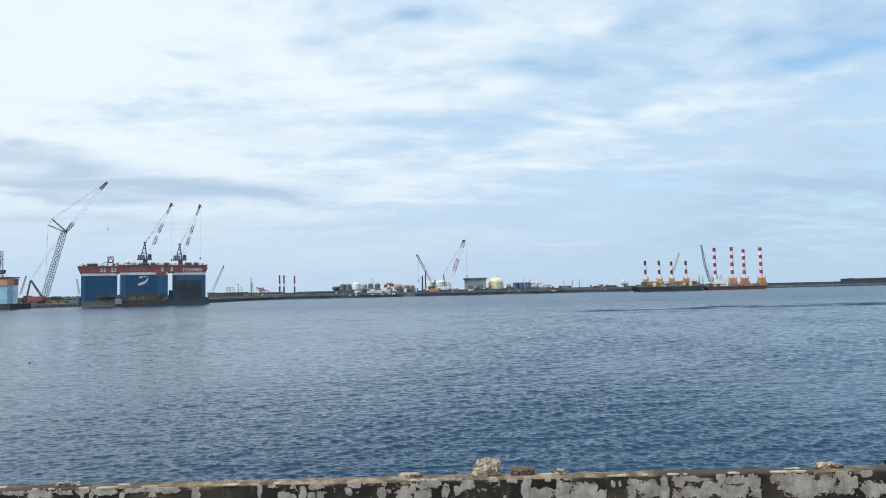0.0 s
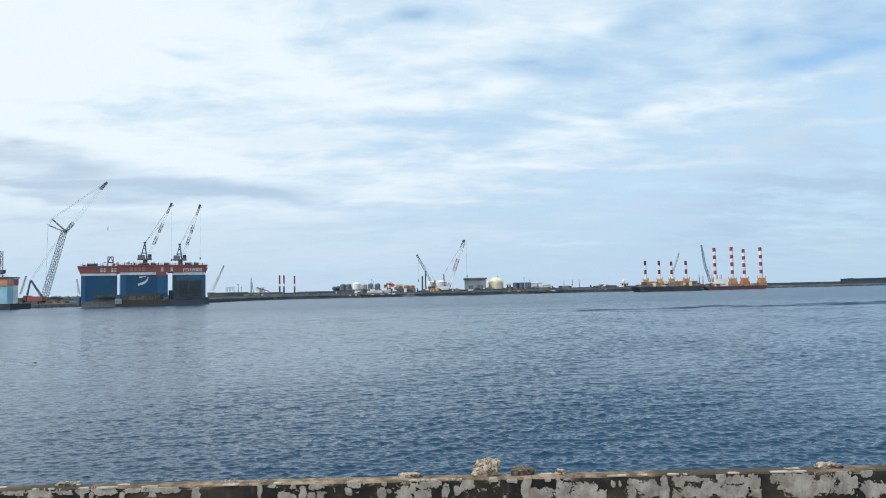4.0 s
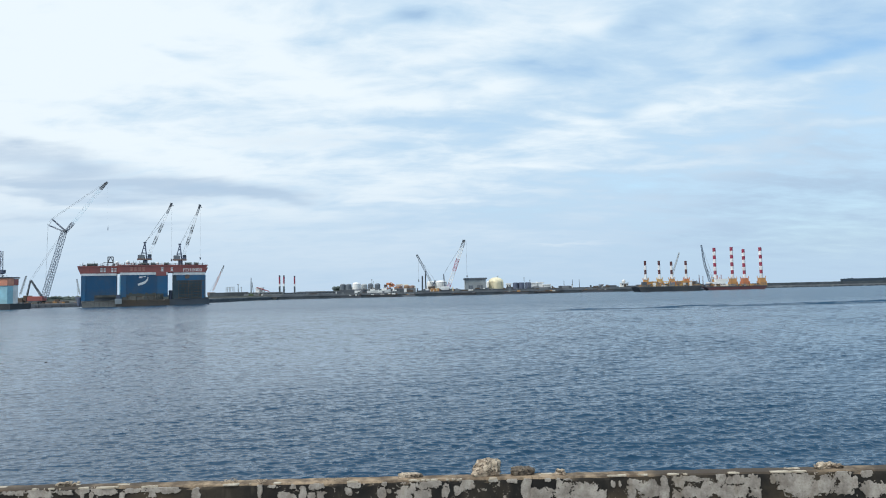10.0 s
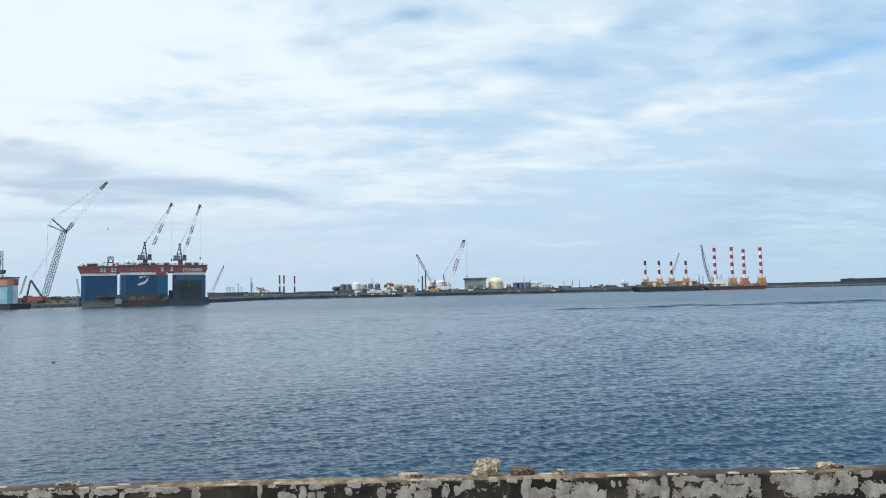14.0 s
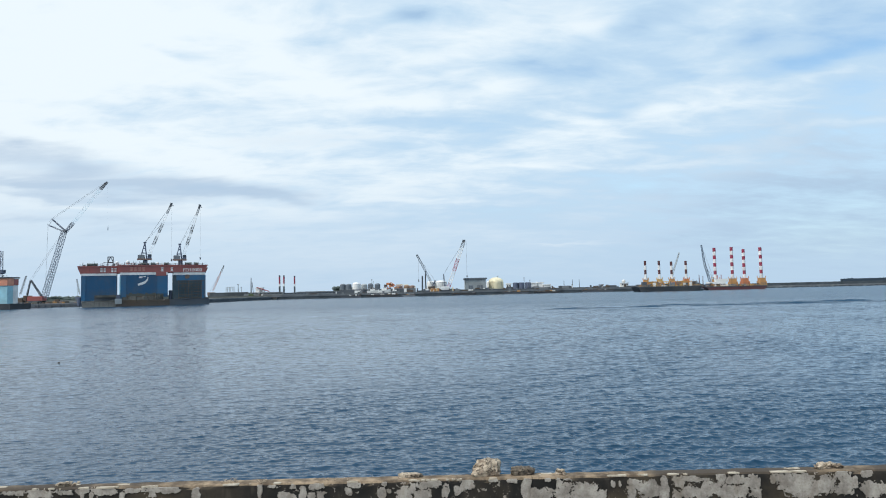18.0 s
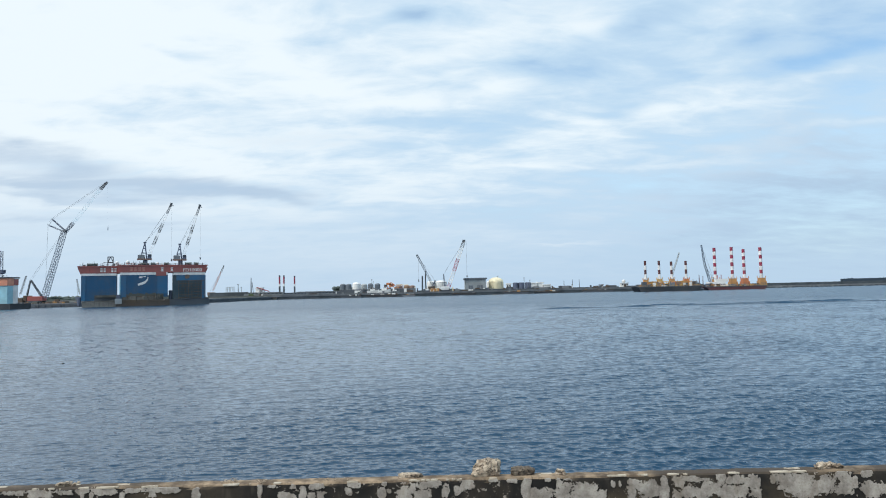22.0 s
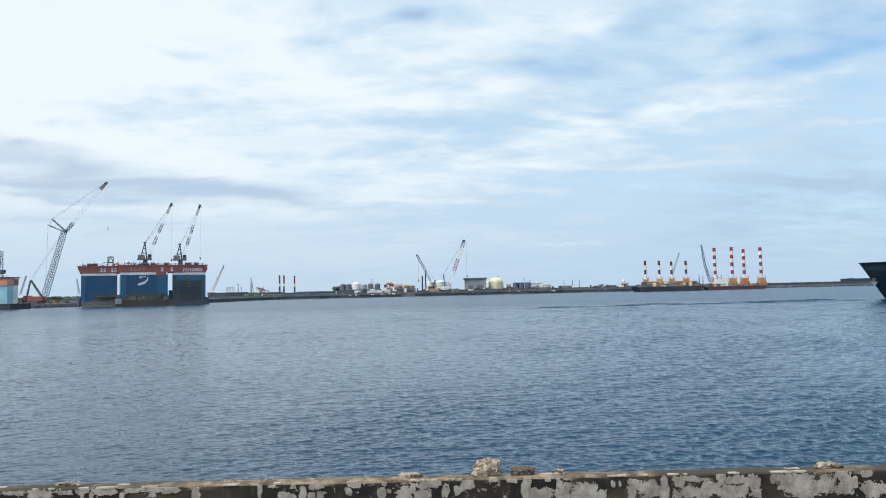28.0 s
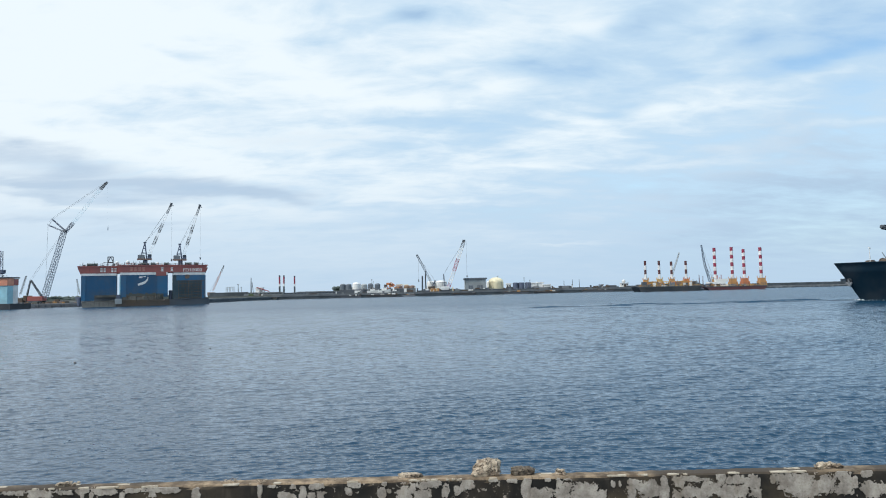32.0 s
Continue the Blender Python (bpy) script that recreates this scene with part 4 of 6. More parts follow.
for y in (6.0, 10.0):
    for z in (gz, gz - 4.0):
        rod(bm, (gx0, y, z), (gx1, y, z), 0.25, 0.25, 6)
    rod(bm, (gx0, y, gz - 4.0), ((gx0 + gx1) / 2, y, gz), 0.16, 0.16, 4)
    rod(bm, (gx1, y, gz - 4.0), ((gx0 + gx1) / 2, y, gz), 0.16, 0.16, 4)
rod(bm, (gx0 - 3.2, 8, gz - 4.2), (gx1, 8, gz - 4.2), 0.25, 0.25, 6)
rod(bm, (gx0 - 3.2, 8, gz - 4.2), (gx0 - 3.2, 8, ZL), 0.2, 0.2, 6)
part("gantry_frame", bm, M["dark"], dock, "small dark gantry frame")


def jib_crane(px_, foot, tip, top_a, plat, hook_z, label):
    """Pedestal jib crane, drawn in the dock's own axes."""
    c = thing("jib_crane", (0, 0, 0), label, "crane", "jib cranes on the floating dock")
    c.matrix_basis = dock.matrix_basis @ pose(px_, 6, ZM)
    x = px_

    def rel(p, y=0.0):
        return Vector((p[0] - x, y, p[2] - ZM))

    h = plat[2] - ZM
    bm = bmesh.new()
    rod(bm, (0, 0, 0), (0, 0, h), 1.7, 1.5, 16)
    rod(bm, (0, 0, 0), (0, 0, 0.5), 2.2, 2.2, 16)
    part("pedestal", bm, M["navy"], c)
    w = plat[0]
    bm = bmesh.new()
    span(bm, -w * 0.55, w * 0.45, -2.6, 2.6, h - 0.5, h + 0.5)
    deck = part("slewing_deck", bm, M["dusty_brown"], c)
    bm = bmesh.new()
    span(bm, -w * 0.5, -w * 0.02, -2.2, 2.2, h + 0.5, h + 3.0)
    span(bm, -w * 0.46, -w * 0.1, -1.8, 1.8, h + 3.0, h + 3.35)
    soften(part("machine_house", bm, M["steel"], c, "grey machine house"), 0.1)
    bm = bmesh.new()
    span(bm, w * 0.16, w * 0.42, -2.3, -0.4, h + 0.5, h + 3.6)
    cab = part("cab", bm, M["navy"], c)
    bm = bmesh.new()
    span(bm, w * 0.2, w * 0.425, -2.33, -0.6, h + 2.0, h + 3.3)
    part("window", bm, M["glass"], cab)
    bm = bmesh.new()
    ap = rel(top_a)
    for y in (-1.6, 1.6):
        rod(bm, (-w * 0.34, y, h + 0.5), (ap.x, y * 0.25, ap.z), 0.42, 0.34, 6)
        rod(bm, (w * 0.1, y, h + 0.5), (ap.x, y * 0.25, ap.z), 0.5, 0.4, 6)
        for k in (0.35, 0.65):
            a = Vector((-w * 0.34, y, h + 0.5)).lerp(Vector((ap.x, y * 0.25, ap.z)), k)
            b = Vector((w * 0.1, y, h + 0.5)).lerp(Vector((ap.x, y * 0.25, ap.z)), k)
            rod(bm, a, b, 0.3, 0.3, 4)
    box(bm, (ap.x, 0, ap.z), (2.0, 1.6, 0.9))
    part("a_frame", bm, M["navy"], c)
    f, t = rel(foot), rel(tip)
    # boom in painted lengths
    cuts, mats = (0, 0.2, 0.36, 0.44, 0.61, 0.82, 1.0), ("white", "steel", "white", "steel", "white", "steel")
    for k in range(6):
        bm = bmesh.new()
        a, b = f.lerp(t, cuts[k]), f.lerp(t, cuts[k + 1])
        wa, wb = 2.0 - 1.0 * cuts[k], 2.0 - 1.0 * cuts[k + 1]
        lattice(bm, a, b, wa, wb, 3, 0.07 if mats[k] == "white" else 0.2)
        part("boom_section", bm, M[mats[k]], c)
    bm = bmesh.new()
    d = (t - f).normalized()
    rod(bm, t - d * 1.5, t + d * 1.5, 0.7, 0.9, 8)
    rod(bm, t + Vector((0, -0.5, 0)), t + Vector((1.8, -0.5, -0.6)), 0.3, 0.3, 6)
    part("boom_head", bm, M["dark"], c)
    bm = bmesh.new()
    for y in (-0.5, 0.5):
        rod(bm, (ap.x, y, ap.z), t + Vector((0, y, 0)), 0.07, 0.07, 4)
        rod(bm, (ap.x, y, ap.z), f.lerp(t, 0.62) + Vector((0, y, 0.6)), 0.06, 0.06, 4)
    rod(bm, (t.x + 0.6, 0, t.z), (t.x + 0.6, 0, hook_z - ZM), 0.035, 0.035, 4)
    part("cables", bm, M["cable"], c)
    bm = bmesh.new()
    rod(bm, (t.x + 0.6, 0, hook_z - ZM - 1.6), (t.x + 0.6, 0, hook_z - ZM), 0.35, 0.55, 8)
    part("hook_block", bm, M["dark"], c)
    return c


jib_crane(-1.71, (0.87, 0, 37.01), (15.5, 0, 74.26), (-1.97, 0, 45.83), (2.76 - -7.09, 0, 33.52), 33.72, "navy pedestal jib crane with red and pale boom on the dock")
jib_crane(22.2, (24.52, 0, 37.07), (35.49, 0, 73.68), (21.78, 0, 44.81), (26.86 - 17.37, 0, 33.09), 34.98, "navy pedestal jib crane with raised boom on the dock")

# pale dock cut by the view's edge
dock_b = thing("floating_dock", (-325, 440, 0), "pale blue floating dock with orange band", "floating dock")
x1 = -295.39
tb = block("tower", x1 - 40, x1, 440, 446, 2, 15.83, M["teal"], dock_b)
block("side_tower", x1 - 38, -295.92, 446.1, 452, 2, 16.24, M["white"], dock_b, "pale set-back tower")
block("top_band", x1 - 40.2, x1 + 0.2, 439.6, 446.3, 15.86, 20.8, M["salmon"], dock_b, "orange top band")
block("side_band", x1 - 38.2, -295.73, 446.4, 452.2, 16.28, 20.51, M["red"], dock_b, "rust red top band")
block("deck", x1 - 41, -295.22, 439, 453, 20.87, 21.75, M["dark"], dock_b)
block("pontoon", x1 - 44, -290.49, 436, 458, -2.5, 3.58, M["black"], dock_b, "dark pontoon")
bm = bmesh.new()
lattice(bm, (-303.26, 443, 22.12), (-302.47, 443, 39.87), 3.2, 2.0, 6, 0.22)
lattice(bm, (-302.17, 443, 25.18), (-299.47, 443, 25.12), 2.0, 1.6, 2, 0.2)
span(bm, -305.66, -299.87, 441, 445, 24.42, 26.73)
placed("mast", bm, M["navy"], dock_b, "navy lattice mast")
railing(dock_b, [Vector((x1 - 40, 439.3, 21.75)) - dock_b.location, Vector((x1, 439.3, 21.75)) - dock_b.location])


# ---- crawler crane on its barge ----
barge = thing("work_barge", (-318, 515, 0), "long flat dark work barge moored at the quay", "barge")
bm = bmesh.new()
span(bm, -338.47, -283.37, 508, 530, -1.5, 2.83)
soften(placed("hull", bm, M["dark"], barge), 0.4)
for i in range(14):
    x = -335.81 + i * 3.9 + (i * 7 % 5) * 0.5
    bar("fender", (x, 507.7, 0.1), (x, 507.7, 1.1 + (i * 3 % 4) * 0.3), 0.4, M["cable"], barge, n=8)
block("deckhouse", -339.83, -333.08, 514, 520, 2.83, 5.96, M["rust"], barge)
block("rubble_pile", -316.75, -300.5, 514, 522, 2.83, 4.17, M["rust"], barge)

ZB = 2.83
rng = random.Random(17)
for i in range(26):
    s = (rng.uniform(0.8, 3.6), rng.uniform(0.8, 2.0), rng.uniform(0.4, 1.5))
    bm = bmesh.new()
    box(bm, (0, 0, s[2] / 2), s, rng.uniform(-12, 12))
    if i % 4 == 0:
        rod(bm, (0, 0, 0), (0, 0, s[2] + 1.1), 0.12, 0.12, 6)
    part("deck_gear", bm, M[rng.choice(("rust", "dark", "steel", "tan", "silt", "rust", "dusty_brown"))], barge, at=(rng.uniform(-19.0, 33.0), rng.uniform(-6.0, -2.5), ZB))
craw = thing("crawler_crane", (-324, 520, ZB), "tall crawler crane with red house and long lattice jib", "crane")
for y0 in (515.5, 522.5):
    bm = bmesh.new()
    x0, x1 = -332.11, -319.46
    for k in (x0 + 1, x1 - 1):
        rod(bm, (k, y0, ZB + 1.0), (k, y0 + 1.6, ZB + 1.0), 1.0, 1.0, 14)
    span(bm, x0 + 1, x1 - 1, y0, y0 + 1.6, ZB, ZB + 2.0)
    placed("crawler_track", bm, M["dark"], craw)
bm = bmesh.new()
span(bm, -332.82, -319.49, 516.5, 523.5, ZB + 2.2, 8.62)
soften(placed("house", bm, M["red"], craw, "red machine house"), 0.25)
block("counterweight", -333.72, -331.24, 516, 524, ZB + 2.2, 9.42, M["rust"], craw)
block("cab", -320.4, -318.59, 516, 518.5, ZB + 2.2, 8.22, M["red"], craw)
truss("mast_gantry", (-320.84, 520, 7.58), (-330.35, 520, 21.79), 1.1, 0.9, 7, M["dark"], craw, 0.2)
truss("main_boom", (-319.26, 520, 7.54), (-304.22, 520, 60.22), 3.6, 3.0, 26, M["boom"], craw, 0.2)
bm = bmesh.new()
lattice(bm, (-303.08, 520, 59.73), (-296.82, 520, 67.35), 1.6, 2.0, 4, 0.2)
placed("jib_foot", bm, M["boom"], craw)
truss("jib", (-296.82, 520, 67.35), (-275.27, 520, 93.89), 2.0, 1.8, 14, M["teal"], craw, 0.028, "pale lattice jib")
truss("jib_head", (-275.27, 520, 93.89), (-269.85, 520, 99.52), 1.8, 1.0, 4, M["dark"], craw, 0.2)
truss("jib_strut", (-302.63, 520, 60.18), (-314.15, 520, 70.5), 0.8, 0.7, 7, M["navy"], craw, 0.15)
truss("jib_strut", (-303.53, 520, 59.74), (-317.26, 520, 65.77), 0.8, 0.7, 7, M["navy"], craw, 0.15)
truss("back_post", (-333.07, 520, 9.67), (-330.57, 520, 21.34), 0.9, 0.7, 5, M["dark"], craw, 0.18)
bm = bmesh.new()
box(bm, (-303.54, 520, 60.4), (2.2, 2.4, 1.7))
placed("boom_head", bm, M["dark"], craw)
bm = bmesh.new()
for dy in (-1.0, 1.0):
    for a, b in (((-330.35, 520, 21.79), (-305.34, 520, 59.33)), ((-314.15, 520, 70.5), (-270.76, 520, 99.31)), ((-330.35, 520, 21.79), (-333.29, 520, 9.67)), ((-317.26, 520, 65.77), (-314.15, 520, 70.5))):
        rod(bm, Vector(a) + Vector((0, dy, 0)), Vector(b) + Vector((0, dy, 0)), 0.065, 0.065, 4)
rod(bm, (-317.26, 520, 65.77), (-318.62, 520, 9.78), 0.07, 0.07, 4)
rod(bm, (-269.62, 520, 99.28), (-269.02, 520, 62.58), 0.008, 0.008, 4)
placed("cables", bm, M["cable"], craw)
bm = bmesh.new()
rod(bm, (-269, 520, 60.3), (-269.03, 520, 63.03), 0.34, 0.25, 8)
placed("hook_block", bm, M["boom"], craw)


def lattice_crane(base, foot, tip, back, house, mats, label, w=2.0, hook=None, r=0.24, bays=14):
    """A crane ashore: house on tracks, mast and boom."""
    c = thing("lattice_crane", base, label, "crane", "cranes along the far quay")
    b = Vector(base)
    hx, hy, hz = house
    bm = bmesh.new()
    span(bm, b.x - hx / 2, b.x + hx / 2, b.y - hy / 2, b.y + hy / 2, b.z + 1.6, b.z + 1.6 + hz)
    soften(placed("house", bm, M[mats[0]], c), 0.2)
    for s in (-1, 1):
        bm = bmesh.new()
        span(bm, b.x - hx * 0.45, b.x + hx * 0.45, b.y + s * hy * 0.4 - 0.6, b.y + s * hy * 0.4 + 0.6, b.z, b.z + 1.6)
        soften(placed("crawler_track", bm, M["dark"], c), 0.5)
    n = len(mats) - 1
    f, t = Vector(foot), Vector(tip)
    for k in range(n):
        truss("boom_section", f.lerp(t, k / n), f.lerp(t, (k + 1) / n), w, w * 0.85, max(2, bays // n), M[mats[k + 1]], c, r)
    bm = bmesh.new()
    box(bm, tip, (w * 0.9, w * 0.7, w * 0.8))
    placed("boom_head", bm, M["dark"], c)
    if back:
        truss("back_mast", (b.x, b.y, b.z + 3), back, 1.4, 1.0, 6, M["navy"], c, 0.26)
    bm = bmesh.new()
    if back:
        rod(bm, back, tip, 0.12, 0.12, 4)
        rod(bm, back, (b.x - hx * 0.4, b.y, b.z + 2), 0.1, 0.1, 4)
    else:
        rod(bm, (b.x - hx * 0.4, b.y, b.z + 4), tip, 0.12, 0.12, 4)
    if hook:
        rod(bm, (tip[0] + w * 0.7, tip[1], tip[2]), (tip[0] + w * 0.7, tip[1], hook), 0.09, 0.09, 4)
    placed("cables", bm, M["cable"], c)
    if hook:
        bm = bmesh.new()
        rod(bm, (tip[0] + w * 0.7, tip[1], hook - 3), (tip[0] + w * 0.7, tip[1], hook), 0.8, 0.5, 8)
        placed("hook_block", bm, M["dark"], c)
    return c


lattice_crane((-298.43, 835, 5.2), (-296.25, 835, 13.4), (-282.42, 835, 44.27), None, (8, 7, 4), ("dusty_brown", "faded", "faded", "faded", "steel"), "small faded red lattice boom crane on the far quay", 1.5, r=0.12)
lattice_crane((-416.08, 640, 3.4), (-416.62, 640, 12.01), (-411.38, 640, 29.11), None, (6, 6, 3), ("rust", "steel", "steel"), "small grey lattice crane behind the barge", 1.3, r=0.11)
lattice_crane((-335.86, 600, 3.4), (-335.85, 600, 10.29), (-338.63, 600, 23.89), None, (5, 5, 3), ("navy", "grey", "grey"), "slim pale lattice crane behind the dock", 0.9, r=0.09)
lattice_crane((-15.55, 825, 5.2), (-13.97, 825, 13.18), (-33.23, 825, 51.67), (-10.98, 825, 18.83), (9, 8, 5), ("rust", "steel", "navy", "dark"), "dark lattice boom crane on the far quay", 2.2, 20.81)
lattice_crane((1.66, 822, 5.2), (5.24, 822, 8.42), (26.75, 822, 68.04), (-0.04, 822, 26.38), (10, 8, 4.5), ("white", "sign_red", "white", "white", "sign_red", "sign_red", "white", "white", "steel"), "tall red and white lattice boom crane on the far quay", 4.0, 25.03, r=0.33)
# ballast frame and cables of the tall crane
fr = thing("steel_pile", (-27.03, 824, 5.2), "dark upright steel pile by the crane", "pile", "steel piles")
bar("pipe", (-27.4, 824, 3.49), (-26.94, 824, 24.92), 1.0, M["dark"], fr, n=10)
fr = thing("steel_pile", (-23.14, 824, 5.2), "dark upright steel pile by the crane", "pile", "steel piles")
bar("pipe", (-23.47, 824, 3.4), (-22.86, 824, 31.27), 0.8, M["dark"], fr, n=10)


# ---- tank yard, sheds and stacks ----
def tank(x, y, r, top, material, label, dome=0.25, name="storage_tank", group="storage tanks"):
    t = thing(name, (x, y, 5.2), label, "tank", group)
    h = top - 5.2 - r * dome
    bm = bmesh.new()
    rod(bm, (0, 0, 0), (0, 0, h), r, r, 28)
    part("shell", bm, M[material], t)
    bm = bmesh.new()
    vs = bmesh.ops.create_uvsphere(bm, u_segments=28, v_segments=12, radius=1)["verts"]
    bmesh.ops.delete(bm, geom=[v for v in vs if v.co.z < -0.01], context="VERTS")
    for v in bm.verts:
        v.co = Vector((v.co.x * r * 0.995, v.co.y * r * 0.995, h + v.co.z * r * dome))
    part("roof", bm, M[material], t)
    bm = bmesh.new()
    for k in (0.33, 0.66, 0.985):
        rod(bm, (0, 0, h * k - 0.12), (0, 0, h * k + 0.12), r * 1.012, r * 1.012, 28)
    part("stiffening_rings", bm, M[material], t)
    bm = bmesh.new()
    for s in (-0.35, 0.35):
        rod(bm, (r * 0.7 + s, -r * 0.76, 0), (r * 0.7 + s, -r * 0.76, h), 0.06, 0.06, 4)
    for i in range(int(h / 0.8)):
        rod(bm, (r * 0.7 - 0.35, -r * 0.76, i * 0.8), (r * 0.7 + 0.35, -r * 0.76, i * 0.8), 0.04, 0.04, 4)
    part("ladder", bm, M["steel"], t)
    return t


tank(-133.34, 860, 4.11, 18.18, "roof", "dark grey domed storage tank", 0.5)
tank(-125.14, 855, 3.87, 17.93, "roof", "dark grey domed storage tank", 0.5)
tank(-113.41, 845, 5.29, 19.37, "white", "white domed storage tank", 0.45)
tank(-105.95, 865, 4.14, 17.61, "grey", "grey domed storage tank", 0.5)
tank(-99, 880, 3.83, 18.37, "roof", "dark grey domed storage tank", 0.6)
tank(-89.84, 880, 3.83, 18.16, "roof", "dark grey domed storage tank", 0.6)
tank(-16.66, 850, 5.54, 19.01, "white", "white low storage tank behind the cranes", 0.35)
tank(-4.14, 855, 8.18, 19.53, "white", "white low storage tank behind the cranes", 0.3)
tank(62.18, 880, 4.59, 18.01, "white", "white domed storage tank", 0.5)
tank(68.17, 850, 9.76, 21.8, "cream", "large cream domed storage tank", 0.62)
for px0, w in ((93.06, 5.0), (100.76, 5.6), (109.19, 5.2)):
    tank(px0, 845, 0.73 * w, 14.33, "navy", "dark blue-grey storage tank", 0.12)


def shed(name, x0, x1, y0, y1, top, wall, roof, label, category="building", eave=0.6, wins=0, pitch=0.0, base=5.2):
    b = thing(name, ((x0 + x1) / 2, (y0 + y1) / 2, base), label, category)
    w, d, h = x1 - x0, y1 - y0, top - base
    bm = bmesh.new()
    span(bm, -w / 2, w / 2, -d / 2, d / 2, 0, h * 0.9)
    wl = part("wall", bm, M[wall], b)
    bm = bmesh.new()
    if pitch:
        pr = [(-w / 2 - eave, h * 0.86), (w / 2 + eave, h * 0.86), (0, h * 0.86 + pitch)]
        a = [bm.verts.new((x, -d / 2 - eave, z)) for x, z in pr]
        c = [bm.verts.new((x, d / 2 + eave, z)) for x, z in pr]
        bm.faces.new(a)
        bm.faces.new(c[::-1])
        for i in range(3):
            bm.faces.new((a[i], c[i], c[(i + 1) % 3], a[(i + 1) % 3]))
    else:
        span(bm, -w / 2 - eave, w / 2 + eave, -d / 2 - eave, d / 2 + eave, h * 0.88, h)
    part("roof", bm, M[roof], b)
    if wins:
        for i in range(wins):
            x = -w / 2 + w * (i + 0.5) / wins
            bm = bmesh.new()
            span(bm, -w / wins * 0.3, w / wins * 0.3, -0.08, 0.05, 0, h * 0.28)
            ob = part("window", bm, M["glass"], wl)
            ob.location = (x, -d / 2, h * 0.42)
    return b


big = shed("warehouse", 27.37, 53.66, 830, 868, 21.31, "grey", "roof", "large grey warehouse with dark flat overhanging roof", eave=1.4)
bm = bmesh.new()
for i in range(9):
    x = -12.4 + i * 3.1
    span(bm, x - 0.2, x + 0.2, -19.5, -18.9, 0, 12.5)
part("pilasters", bm, M["grey"], big)
for x0, x1 in ((-9, -3), (2, 9)):
    boxed("shutter_door", (x0, x1, -19.25, -18.9, 0, 6.5), M["roof"], big, "dark roller shutter")
shed("long_shed", -187.11, -149.65, 830, 845, 8.98, "white", "steel", "long low white shed along the far quay", wins=10)
shed("long_shed", -150.55, -131.7, 835, 845, 8.68, "grey", "roof", "long low grey shed along the far quay", wins=5)
shed("white_shed", -239.73, -231.08, 828, 836, 15.57, "white", "white", "small white shed under a sloping conveyor", wins=0, eave=0.2)
cv = thing("conveyor", (-230.36, 826, 5.2), "red-brown sloping conveyor gallery on the far quay", "conveyor")
for dy in (-0.9, 0.9):
    bar("side_beam", (-237.56, 826 + dy, 15.61), (-221.71, 826 + dy, 10.2), 0.45, M["sign_red"], cv)
bar("belt", (-237.56, 826, 15.61), (-221.71, 826, 10.2), 0.6, M["rust"], cv)
for x, z in ((-233.24, 14.07), (-227.48, 12.13)):
    for dy in (-0.8, 0.8):
        bar("trestle_leg", (x, 826 + dy, 5.2), (x, 826 + dy, z), 0.2, M["steel"], cv)
rig = thing("orange_plant", (-72.02, 850, 5.2), "orange steel loading plant with hoppers and legs among the tanks", "plant")
for p0, p1, z0, z1, mt in ((-77.86, -74.17, 12.71, 15.66, 'rust'), (-74.91, -69.0, 14.85, 17.8, 'orange'), (-71.22, -66.79, 12.55, 16.24, 'orange'), (-68.27, -64.58, 13.96, 15.8, 'salmon'), (-62.36, -54.24, 14.19, 15.29, 'yellow'), (-53.51, -46.86, 14.35, 15.08, 'cream')):
    block("hopper", p0, p1, 847, 853, z0, z1, M[mt], rig, "faded orange hopper")
for px0 in (-77.86, -74.17, -70.48, -66.05, -60.15, -54.24, -48.34):
    for y in (847.5, 852.5):
        bar("leg", (px0, y, 5.2), (px0, y, 14.01), 0.35, M["orange"], rig)
bar("discharge_spout", (-69.0, 847, 18.4), (-63.1, 846, 13.84), 0.5, M["orange"], rig)
bar("derrick", (-94.84, 850, 5.2), (-91.88, 850, 20.41), 0.35, M["steel"], rig)
tank(-58.12, 842, 4.39, 14.38, "dusty_brown", "dusty brown round-topped silo", 0.5)
tank(-48.11, 846, 4.41, 14.55, "brown", "dusty brown round-topped silo", 0.5)
tank(-40.77, 840, 3.64, 13.95, "dusty_brown", "dusty brown round-topped silo", 0.45)
shed("white_block", 113.89, 122, 850, 860, 13.63, "band_white", "white", "white office block behind the quay", wins=0)
shed("white_block", 122.74, 130.11, 852, 862, 14.18, "band_white", "white", "pale office block behind the quay", wins=0)
shed("white_block", 130.85, 138.96, 848, 858, 11.02, "band_white", "band_white", "low white block behind the quay", wins=0)
shed("small_office", 81.7, 87.56, 848, 855, 13.61, "white", "white", "small white hut beside the cream tank", wins=2)
shed("pale_hut", 199.04, 203.36, 830, 836, 9.24, "white", "steel", "small white hut near the end of the quay", wins=1)
shed("signal_house", 224.1, 233.03, 822, 829, 10.69, "white", "white", "white signal house at the end of the quay", wins=3)
dm = thing("radar_dome", (228.21, 825.5, 10.69), "white dome on the signal house roof", "dome")
bm = bmesh.new()
bmesh.ops.create_uvsphere(bm, u_segments=16, v_segments=10, radius=2.32)
part("shell", bm, M["white"], dm, at=(0, 0, 1.74))
shed("flat_shed", 143.88, 190.78, 832, 842, 6.14, "dark", "roof", "long low dark shed near the quay's end", wins=12)
shed("flat_shed", 192.25, 223.99, 834, 842, 6.2, "olive", "roof", "long low olive shed near the quay's end", wins=8)
shed("flat_shed", 86.11, 140.22, 828, 834, 5.97, "dark", "steel", "long low dark store along the quay", wins=14)


